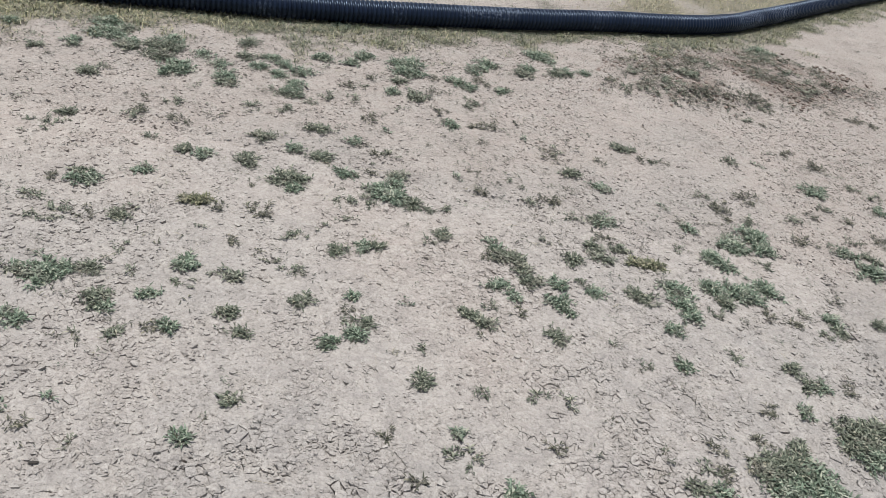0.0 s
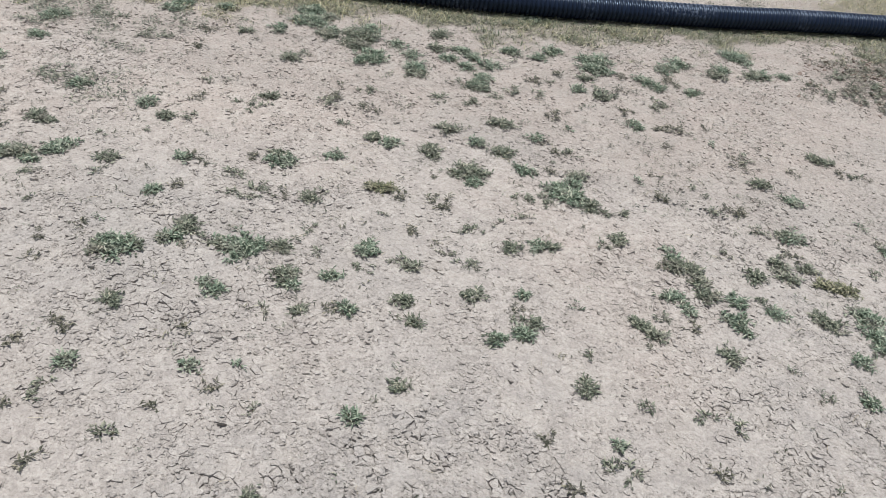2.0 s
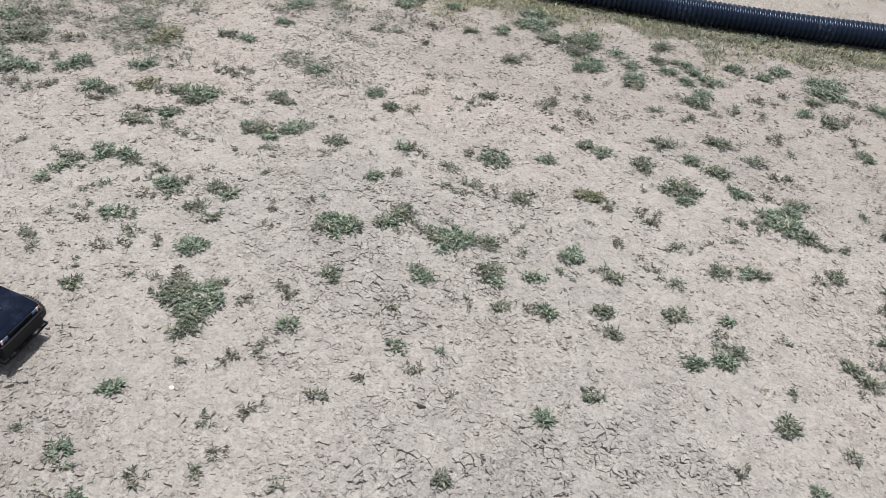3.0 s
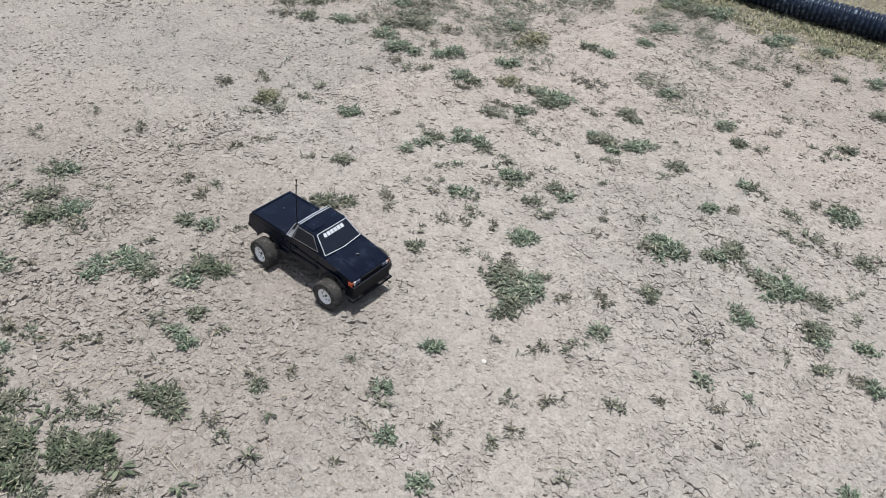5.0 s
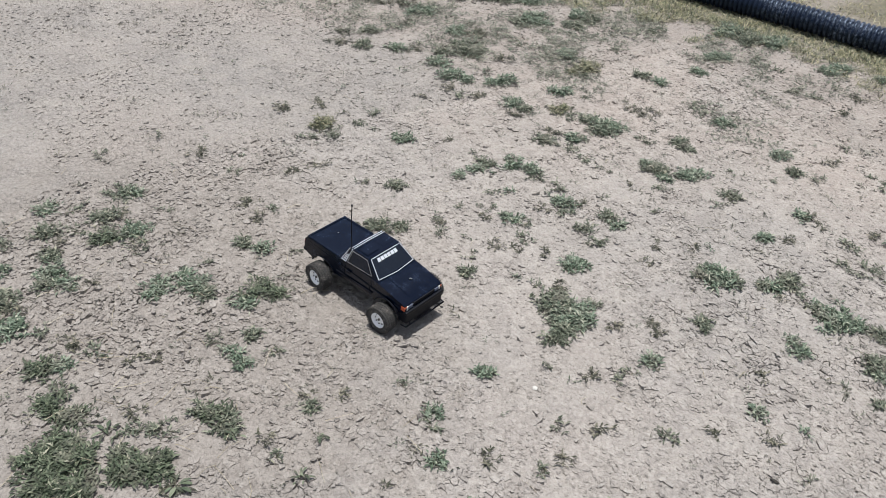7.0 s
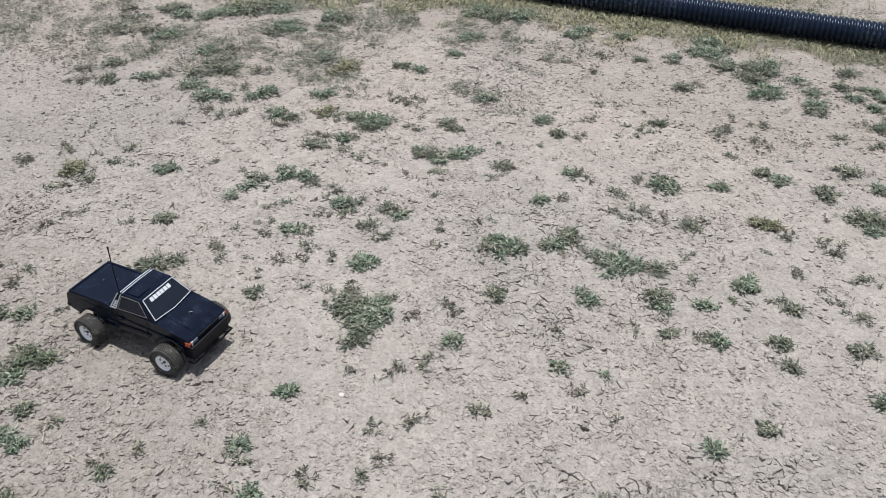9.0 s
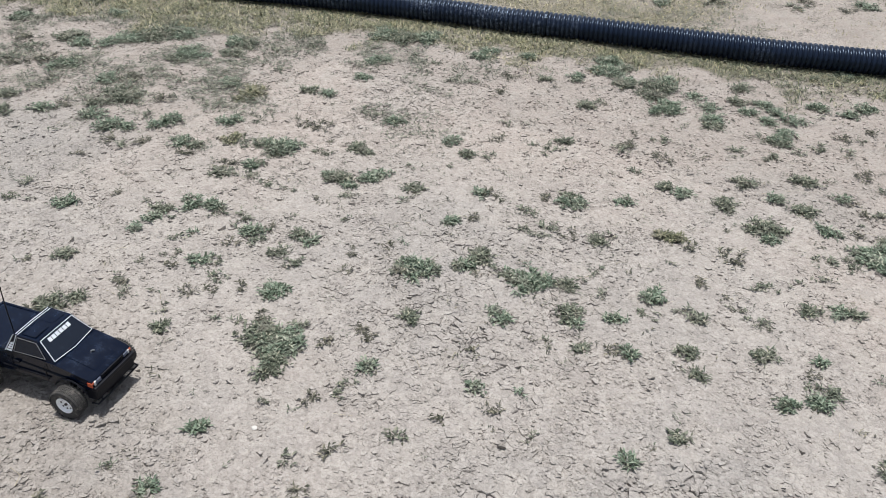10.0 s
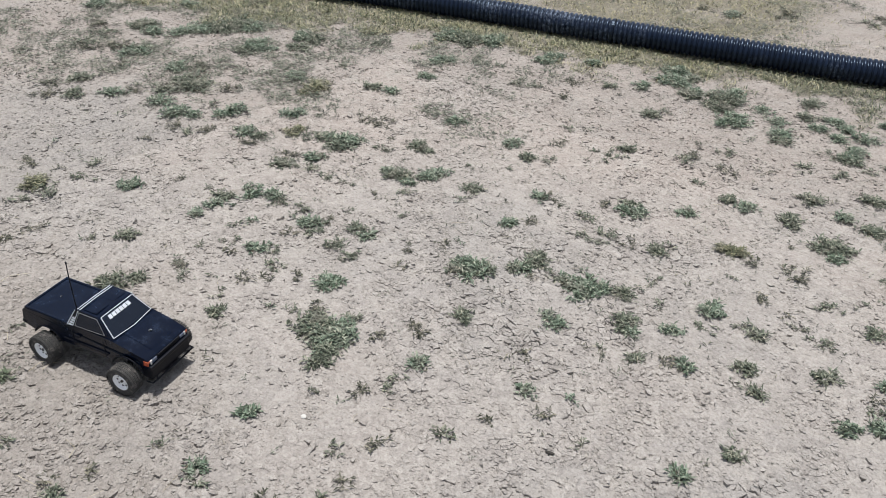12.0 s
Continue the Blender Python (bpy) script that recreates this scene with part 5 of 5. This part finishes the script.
def add_wheel(car, x, side, turn):
    """A wheel as one part: tyre and rim, holes, hub nut under the wheel's Empty."""
    hub = new("wheel", None)
    hub.parent = car
    hub.location, hub.rotation_euler = (x, side * TRACK, TYRE_R - 0.002), (0, radians(turn), radians(turn * 0.25))
    shade_smooth(part("tyre", tyre_mesh(), TYRE, hub, "knobbly black rubber tyre caked with dust"), 30)
    shade_smooth(part("rim", rim_mesh(side), RIM, hub, "white dished plastic rim"), 30)
    r = TYRE_R * 0.56
    for k in range(8):
        a = 6.2832 * k / 8
        part("rim_hole", disc(r * 0.63 * math.cos(a), side * TYRE_W * 0.222, r * 0.63 * math.sin(a), r * 0.10, 0.0012, side), CHASSIS, hub)
    part("hub_nut", disc(0, side * TYRE_W * 0.20, 0, r * 0.15, 0.005, side, 6), CHASSIS, hub, "dark hub nut")
    return hub


def arch(cx, cz, radius, floor, steps=12):
    """Points of a wheel arch over (cx, cz), from its front foot to its rear foot at height floor."""
    a = math.asin((floor - cz) / radius)
    return [(cx + radius * math.cos(a + (math.pi - 2 * a) * k / steps), cz + radius * math.sin(a + (math.pi - 2 * a) * k / steps)) for k in range(steps + 1)]


def car_shell():
    """Hood, flanks and bed as one shell with open wheel arches."""
    sill, half = 0.070, 0.077
    outline = [(0.192, 0.080), (0.196, 0.094), (0.193, 0.110), (0.186, 0.1145), (0.140, 0.126), (0.082, 0.1365), (0.0, 0.139), (-0.060, 0.139), (-0.196, 0.1365), (-0.206, 0.130), (-0.208, 0.105), (-0.203, 0.082), (-0.186, 0.076)]
    outline += arch(-AXLE, 0.050, 0.050, sill)[::-1]
    outline += [(-0.05, sill), (0.05, sill)]
    outline += arch(AXLE, 0.050, 0.050, sill)[::-1]
    bm = slab(outline, 2 * half, -half)
    for v in bm.verts:
        low = max(0.0, (0.105 - v.co.z) / 0.04)
        high = max(0.0, (v.co.z - 0.118) / 0.02)
        v.co.y *= 1 - 0.05 * low - 0.045 * high
        if v.co.x > 0.12:
            v.co.y *= 1 - 0.9 * (v.co.x - 0.12)
    edges = [e for e in bm.edges if e.is_boundary is False and len(e.link_faces) == 2 and e.calc_face_angle(0) > 0.9 and min(v.co.z for v in e.verts) > 0.100]
    bmesh.ops.bevel(bm, geom=edges, offset=0.005, segments=3, profile=0.6, affect="EDGES")
    return bm


def car_cabin():
    """Roof and pillars above the waist."""
    bm = bmesh.new()
    low, top = 0.135, 0.181
    a = [bm.verts.new(p) for p in ((0.093, -0.072, low), (0.093, 0.072, low), (-0.048, 0.073, low), (-0.048, -0.073, low))]
    b = [bm.verts.new(p) for p in ((0.040, -0.058, top), (0.040, 0.058, top), (-0.030, 0.059, top), (-0.030, -0.059, top))]
    m = [bm.verts.new(p) for p in ((0.095, 0.0, low), (0.043, 0.0, top + 0.002), (-0.030, 0.0, top + 0.002))]
    bm.faces.new((a[0], m[0], m[1], b[0]))
    bm.faces.new((m[0], a[1], b[1], m[1]))
    bm.faces.new((a[1], a[2], b[2], b[1]))
    bm.faces.new((a[3], a[0], b[0], b[3]))
    bm.faces.new((b[0], m[1], m[2], b[3]))
    bm.faces.new((m[1], b[1], b[2], m[2]))
    bm.faces.new((a[2], a[3], b[3], m[2], b[2]))
    edges = [e for e in bm.edges if len(e.link_faces) == 2 and e.calc_face_angle(0) > 0.3]
    bmesh.ops.bevel(bm, geom=edges, offset=0.004, segments=2, profile=0.6, affect="EDGES")
    return bm


def toy_pickup(x, y, heading):
    car = tagged(new("toy_pickup", None), "dusty black radio-controlled toy pickup with white rims parked on clay", "toy car")
    car.location, car.rotation_euler = (x, y, float(height(x, y)) - 0.001), (0, 0, radians(heading))
    drop = -0.005
    body = shade_smooth(part("body", car_shell(), CAR_BLACK, car, "glossy scratched black body shell"))
    cabin = shade_smooth(part("cabin", car_cabin(), CAR_BLACK, car))
    body.location.z = cabin.location.z = drop
    # Panes with their white trim.
    up = lambda f, y_low, y_top, x_low, x_top, side: (x_low + (x_top - x_low) * f, side * (y_low + (y_top - y_low) * f), 0.135 + 0.046 * f)
    ws = [Vector((0.0885, -0.067, 0.1385)), Vector((0.0885, 0.067, 0.1385)), Vector((0.0455, 0.0545, 0.1785)), Vector((0.0455, -0.0545, 0.1785))]
    front = (ws[1] - ws[0]).cross(ws[3] - ws[0]).normalized()
    windscreen = part("windscreen", pane(ws, 0.0022, 0.003), CAR_GLASS, cabin, "dark tinted windscreen")
    bow = Vector((0.0045, 0, -0.0026))
    low_mid = (ws[0] + ws[1]) / 2 + bow
    for a, b in ((ws[0], low_mid), (low_mid, ws[1]), (ws[1], ws[2]), (ws[2], ws[3]), (ws[3], ws[0])):
        part("windscreen_trim", strip(a, b, 0.0016, front, 0.0030, 0.0025), CAR_TRIM, cabin, "white edge trim")
    # Row of plain white blocks across the top of the windscreen, in place of lettering.
    for k in range(6):
        f0, f1 = (k + 0.05) / 6, (k + 0.87) / 6
        row = lambda f, g: ws[3].lerp(ws[2], 0.16 + 0.66 * f) * (1 - g) + ws[0].lerp(ws[1], 0.16 + 0.66 * f) * g
        a, b = row((f0 + f1) / 2, 0.10), row((f0 + f1) / 2, 0.29)
        part("windscreen_block", strip(a, b, (f1 - f0) * 0.072, front, 0.0032, 0.0008), CAR_TRIM, cabin, "white block marking")
    for side in (-1, 1):
        q = [up(0.16, 0.0725, 0.0590, 0.072, 0.036, side), up(0.90, 0.0725, 0.0590, 0.074, 0.036, side), up(0.90, 0.0725, 0.059, -0.030, -0.016, side), up(0.10, 0.0725, 0.059, -0.030, -0.016, side)]
        q = q if side > 0 else q[::-1]
        n = (Vector(q[1]) - Vector(q[0])).cross(Vector(q[2]) - Vector(q[0])).normalized()
        if n.y * side < 0:
            q, n = q[::-1], -n
        part("side_window", pane(q, 0.0014, 0.002), CAR_GLASS, cabin, "dark tinted side pane")
        for a, b in zip(q, q[1:] + q[:1]):
            part("window_trim", strip(a, b, 0.0009, n, 0.0020, 0.0015), STEEL, cabin, "thin bright edge trim")
        # Slanted white pillar panel with dark bars.
        p = [Vector(up(f, 0.0728, 0.0592, x0, x1, side)) for f, x0, x1 in ((0.06, -0.037, -0.021), (0.92, -0.037, -0.021), (0.92, -0.049, -0.029), (0.06, -0.054, -0.029))]
        if ((p[1] - p[0]).cross(p[2] - p[0])).y * side < 0:
            p = p[::-1]
        part("pillar_panel", pane(p, 0.0016, 0.002), CAR_BUMPER, cabin)
        for f in (0.10, 0.24, 0.38, 0.52):
            a, b = Vector(up(f, 0.0728, 0.0592, -0.038, -0.021, side)), Vector(up(f, 0.0728, 0.0592, -0.053 + 0.01 * f, -0.029, side))
            part("pillar_bar", strip(a, b, 0.0036, n, 0.0024, 0.0008), CAR_TRIM, cabin, "white pillar marking")
        a, b = Vector(up(0.05, 0.0728, 0.0592, -0.036, -0.020, side)), Vector(up(1.0, 0.0728, 0.0592, -0.036, -0.020, side))
        part("pillar_edge", strip(a, b, 0.0014, n, 0.0024, 0.0015), CAR_TRIM, cabin, "white edge trim")
        a, b = Vector(up(0.03, 0.0728, 0.0592, -0.055, -0.030, side)), Vector(up(1.0, 0.0728, 0.0592, -0.055, -0.030, side))
        part("pillar_edge", strip(a, b, 0.0014, n, 0.0024, 0.0015), CAR_TRIM, cabin, "white edge trim")
        # Rubbing strip, door seam and handle along the flank.
        part("rubbing_strip", box(-0.070, 0.072, side * 0.0755, side * 0.0790, 0.0895, 0.0925, 0.0008), CAR_BUMPER, body)
        for dx in (0.062, -0.040):
            part("door_seam", strip((dx, side * 0.0768, 0.076), (dx, side * 0.0768, 0.126), 0.0012, (0, side, 0), 0.0006, 0.001), CAR_BUMPER, body)
        part("door_handle", box(-0.030, -0.016, side * 0.0765, side * 0.0785, 0.110, 0.114, 0.0007), CAR_BUMPER, body)
        # Flared wheel arch lips.
        for cx in (AXLE, -AXLE):
            lip = [(px, side * 0.0765, pz) for px, pz in arch(cx, 0.050, 0.0515, 0.070)]
            part("arch_lip", rod(lip, 0.0022, 6), CAR_BUMPER, body)
        # Lamps.
        part("headlamp", box(0.1870, 0.1962, side * 0.044, side * 0.0600, 0.0985, 0.1075, 0.0012), LAMP_CLEAR, body, "clear headlamp lens")
        part("marker_lamp", box(0.1820, 0.1957, side * 0.0603, side * 0.0655, 0.0970, 0.1080, 0.001), LAMP_WHITE, body, "white marker lens")
        part("indicator", box(0.1815, 0.1945, side * 0.0658, side * 0.0733, 0.0960, 0.1078, 0.001), LAMP_ORANGE, body, "orange indicator lens")
        part("tail_lamp", box(-0.2105, -0.206, side * 0.052, side * 0.072, 0.102, 0.120, 0.001), LAMP_RED, body, "red tail lamp")
    rear = [Vector((-0.049, 0.062, 0.142)), Vector((-0.049, -0.062, 0.142)), Vector((-0.0335, -0.053, 0.176)), Vector((-0.0335, 0.053, 0.176))]
    part("rear_window", pane(rear, 0.0012, 0.003), CAR_GLASS, cabin, "dark tinted rear pane")
    # White band over the roof's rear edge.
    for dx in (-0.019, -0.026):
        for side in (-1, 1):
            part("roof_stripe", strip((dx, 0, 0.1832), (dx, side * 0.056, 0.1815), 0.0018, (0, 0, 1), 0.0007, 0.001), CAR_TRIM, cabin, "thin white stripe")
    # Two shallow roof panels.
    for side in (-1, 1):
        part("roof_panel", box(-0.010, 0.030, side * 0.008, side * 0.050, 0.1805, 0.1836, 0.0012), CAR_BLACK, cabin)
    # Hood bulge and its body pin.
    bulge = slab([(0.088, 0.115), (0.088, 0.1362), (0.090, 0.1366), (0.140, 0.1275), (0.176, 0.1183), (0.179, 0.1160), (0.179, 0.105)], 0.076, -0.038)
    shade_smooth(part("hood_bulge", bulge, CAR_BLACK, body))
    part("body_pin", rod([(0.137, 0.008, 0.120), (0.137, 0.008, 0.1315)], 0.002, 8), CHASSIS, body, "short black body post")
    part("pin_clip", rod([(0.134, 0.005, 0.1300), (0.137, 0.008, 0.1325), (0.140, 0.011, 0.1300)], 0.0014, 6), STEEL, body, "bright wire clip")
    # Bed cover: a flat panel within a raised rim.
    for x0, x1, y0, y1 in ((-0.199, -0.064, -0.0725, -0.0665), (-0.199, -0.064, 0.0665, 0.0725), (-0.199, -0.193, -0.0665, 0.0665), (-0.070, -0.064, -0.0665, 0.0665)):
        part("bed_rim", box(x0, x1, y0, y1, 0.134, 0.1405, 0.0015), CAR_BLACK, body)
    part("bed_cover", box(-0.192, -0.071, -0.0655, 0.0655, 0.130, 0.1388, 0.001), CAR_BLACK, body, "flat scuffed black bed cover")
    part("bed_clip", rod([(-0.150, 0.001, 0.1385), (-0.147, 0.003, 0.1410)], 0.0012, 6), STEEL, body, "bright wire clip")
    # Grille, bumpers, front bar.
    for k in range(4):
        part("grille_bar", box(0.1925, 0.1965, -0.038, 0.038, 0.0985 + 0.003 * k, 0.1000 + 0.003 * k), CAR_BUMPER, body)
    part("front_bumper", box(0.190, 0.203, -0.074, 0.074, 0.079, 0.090, 0.003), CAR_BUMPER, car, "matt black front bumper")
    part("rear_bumper", box(-0.216, -0.203, -0.076, 0.076, 0.079, 0.091, 0.003), CAR_BUMPER, car, "matt black rear bumper")
    part("front_bar", rod([(0.185, -0.078, 0.043), (0.203, -0.076, 0.043), (0.205, 0.0, 0.043), (0.203, 0.076, 0.043), (0.185, 0.078, 0.043)], 0.0022, 8), CAR_BUMPER, car, "thin black front guard bar")
    part("skid_plate", box(0.160, 0.203, -0.030, 0.030, 0.036, 0.041, 0.002), CHASSIS, car)
    # Black block added below the bumper, for dark underbody and shade in the gap.
    part("front_gap_shade", box(0.168, 0.199, -0.071, 0.071, 0.047, 0.080, 0.004), CAR_BUMPER, car)
    for side in (-1, 1):
        part("guard_stay", rod([(0.165, side * 0.026, 0.050), (0.203, side * 0.060, 0.043)], 0.002, 6), CHASSIS, car)
    for k in range(6):
        y0 = -0.036 + 0.012 * k
        part("tailgate_block", box(-0.2102, -0.2072, y0, y0 + 0.009, 0.105, 0.113), CAR_TRIM, body, "white block marking")
    # Chassis and running gear.
    part("chassis_tub", box(-0.165, 0.165, -0.030, 0.030, 0.034, 0.072, 0.004), CHASSIS, car, "dusty black chassis tub")
    part("gearbox", box(-0.160, -0.098, -0.040, 0.040, 0.030, 0.066, 0.005), CHASSIS, car)
    part("motor", rod([(-0.172, -0.034, 0.052), (-0.172, 0.030, 0.052)], 0.017, 16), STEEL, car, "bare metal motor can")
    for side in (-1, 1):
        for ax in (AXLE, -AXLE):
            part("axle", rod([(ax, side * 0.02, 0.041), (ax, side * 0.085, 0.041)], 0.0035, 8), STEEL, car)
            part("suspension_arm", rod([(ax - 0.03, side * 0.028, 0.046), (ax, side * 0.074, 0.036), (ax + 0.03, side * 0.028, 0.046)], 0.003, 6), CHASSIS, car)
            part("shock_absorber", rod([(ax - 0.012, side * 0.070, 0.042), (ax - 0.014, side * 0.040, 0.088)], 0.006, 10), CHASSIS, car)
    part("terminal", rod([(-0.028, -0.050, 0.055), (-0.028, -0.058, 0.052)], 0.0055, 8), STEEL, car, "bright metal terminal")
    part("terminal", rod([(-0.012, -0.050, 0.055), (-0.012, -0.057, 0.053)], 0.0045, 8), STEEL, car, "bright metal terminal")
    part("side_box", box(-0.060, 0.050, -0.052, 0.052, 0.045, 0.072, 0.004), CHASSIS, car)
    loop = [(0.0 + 0.011 * math.cos(a), 0.060, 0.052 + 0.014 * math.sin(a)) for a in np.linspace(math.pi, 2 * math.pi, 9)]
    part("wire_loop", rod(loop, 0.0024, 6), WIRE, car, "red wire loop")
    part("antenna", rod([(-0.030, -0.054, 0.150), (-0.0305, -0.0545, 0.215), (-0.026, -0.058, 0.270), (-0.014, -0.066, 0.326)], 0.0014, 6), CAR_BUMPER, car, "thin black wire antenna")
    part("antenna_tip", rod([(-0.014, -0.066, 0.325), (-0.0135, -0.0664, 0.330)], 0.0022, 8), CAR_BUMPER, car)
    for ax, turn in ((AXLE, 14.0), (-AXLE, -10.0)):
        for side in (-1, 1):
            add_wheel(car, ax, side, turn + 11 * side)
    return car


toy_pickup(-1.8160, 0.6535, 16.0)


# ---- cracked plates of clay, the pieces last ----
def clip(poly, mx, my, nx, ny):
    """The part of a convex outline on the near side of the line through (mx, my) with normal (nx, ny)."""
    out = []
    for k in range(len(poly)):
        (ax, ay), (bx, by) = poly[k - 1], poly[k]
        da, db = (ax - mx) * nx + (ay - my) * ny, (bx - mx) * nx + (by - my) * ny
        if da <= 0:
            out.append((ax, ay))
        if da * db < 0:
            f = da / (da - db)
            out.append((ax + (bx - ax) * f, ay + (by - ay) * f))
    return out


def plate_outlines(size, seed):
    """Cells of jittered seeds over the plated stretch, as straight-edged outlines."""
    rng = np.random.default_rng(seed)
    x0, x1, y0, y1 = PLATED
    nx, ny = int((x1 - x0) / size), int((y1 - y0) / size)
    sx = x0 + (np.arange(nx)[None, :] + rng.uniform(-0.1, 1.1, (ny, nx))) * size
    sy = y0 + (np.arange(ny)[:, None] + rng.uniform(-0.1, 1.1, (ny, nx))) * size
    cells = []
    for j in range(1, ny - 1):
        for i in range(1, nx - 1):
            cx, cy = sx[j, i], sy[j, i]
            if cy < plates_begin(cx):
                continue
            poly = [(cx - 2 * size, cy - 2 * size), (cx + 2 * size, cy - 2 * size), (cx + 2 * size, cy + 2 * size), (cx - 2 * size, cy + 2 * size)]
            for b in range(max(0, j - 2), min(ny, j + 3)):
                for a in range(max(0, i - 2), min(nx, i + 3)):
                    if a != i or b != j:
                        dx, dy = sx[b, a] - cx, sy[b, a] - cy
                        poly = clip(poly, cx + dx / 2, cy + dy / 2, dx, dy)
            if len(poly) > 2:
                cells.append(((cx, cy), poly))
    return cells


def plate_rings(cells, step_len=0.0075):
    """All outlines cut into short steps, bent by noise, with gap widths that open and close along them."""
    pts, owner = [], []
    for k, (c, poly) in enumerate(cells):
        for (ax, ay), (bx, by) in zip(poly, poly[1:] + poly[:1]):
            n = max(1, int(math.hypot(bx - ax, by - ay) / step_len))
            for s in range(n):
                pts.append((ax + (bx - ax) * s / n, ay + (by - ay) * s / n))
                owner.append(k)
    pts, owner = np.array(pts), np.array(owner)
    x, y = pts.T
    wx = 0.008 * smooth_noise(x, y, 0.035, 51) + 0.0046 * smooth_noise(x, y, 0.012, 52)
    wy = 0.008 * smooth_noise(x, y, 0.035, 53) + 0.0046 * smooth_noise(x, y, 0.012, 54)
    x, y = x + wx, y + wy
    stretch = 0.10 + 0.90 * step(-0.45, 0.60, smooth_noise(x, y, 0.55, 55) + 0.5 * smooth_noise(x, y, 0.17, 57) + 0.45 * step(0.2, 1.0, x) * (1 - step(1.3, 2.0, y)))
    open_here = stretch * step(-0.45, 0.75, smooth_noise(x, y, 0.042, 56) + 0.4 * smooth_noise(x, y, 0.014, 58))
    return x, y, owner, open_here


# Where a crack is shut, neighbouring plates meet at one height and overlap by a hair.
cells = plate_outlines(0.0205, 61)
px, py, owner, open_here = plate_rings(cells, 0.0080)
rng = np.random.default_rng(67)
sizes = np.bincount(owner)
centres = np.stack([np.bincount(owner, px) / sizes, np.bincount(owner, py) / sizes], 1)
flaky = broken(*centres.T)
lift = rng.normal(0.0004, 1, len(cells)) * (0.0012 + 0.0016 * flaky)
tilt = rng.normal(0, 1, (len(cells), 2)) * (0.05 + 0.10 * flaky)[:, None]
mean, opened = centres, np.bincount(owner, open_here) / sizes
mx, my = mean[owner].T
dist = np.hypot(px - mx, py - my)
gap = -0.0004 + 0.0015 * open_here
rx, ry = px + (mx - px) * gap / dist, py + (my - py) * gap / dist
inner = np.clip(0.0038 / dist, 0, 0.5)
ix, iy = rx + (mx - rx) * inner, ry + (my - ry) * inner


def top_z(x, y, who, free):
    c = mean[who]
    return soil_top(x, y) + free * (lift[who] + tilt[who, 0] * (x - c[:, 0]) + tilt[who, 1] * (y - c[:, 1]))


rz = top_z(rx, ry, owner, open_here) - 0.0020 * open_here
iz = top_z(ix, iy, owner, 0.5 * open_here + 0.5 * opened[owner])
cz = top_z(mean[:, 0], mean[:, 1], np.arange(len(cells)), opened) + 0.0012 * opened
starts = np.r_[0, np.cumsum(sizes)]


def plate_geometry(k, verts, faces, origin=(0, 0, 0)):
    a, b = starts[k], starts[k + 1]
    n, m = b - a, len(verts)
    ox, oy, oz = origin
    for xs, ys, zs in ((rx, ry, rz - 0.011), (rx, ry, rz), (rx, ry, rz), (ix, iy, iz)):
        verts += [(xs[j] - ox, ys[j] - oy, zs[j] - oz) for j in range(a, b)]
    verts.append((mean[k, 0] - ox, mean[k, 1] - oy, cz[k] - oz))
    if open_here[a:b].max() < 0.08:
        faces += [(m + 2 * n + j, m + 2 * n + (j + 1) % n, m + 4 * n) for j in range(n)]
        return
    for ring in (0, 2):
        faces += [(m + ring * n + j, m + ring * n + (j + 1) % n, m + (ring + 1) * n + (j + 1) % n, m + (ring + 1) * n + j) for j in range(n)]
    faces += [(m + 3 * n + j, m + 3 * n + (j + 1) % n, m + 4 * n) for j in range(n)]


single = [k for k in range(len(cells)) if -0.55 < mean[k, 0] < 0.35 and 1.15 < mean[k, 1] < 1.72]
single = set(sorted(single, key=lambda k: mean[k, 1])[:300])
verts, faces = [], []
for k in range(len(cells)):
    if k not in single:
        plate_geometry(k, verts, faces)
plates = new("soil_plates", mesh_from("soil_plates", verts, faces, SOIL_PLATES, smooth=True))
plates.parent = ground
tagged(plates, kind="stuff")
for k in sorted(single):
    verts, faces = [], []
    origin = (mean[k, 0], mean[k, 1], cz[k])
    plate_geometry(k, verts, faces, origin)
    ob = new("soil_plate", mesh_from("soil_plate", verts, faces, SOIL_PLATE, smooth=True))
    ob.location, ob.parent = origin, ground
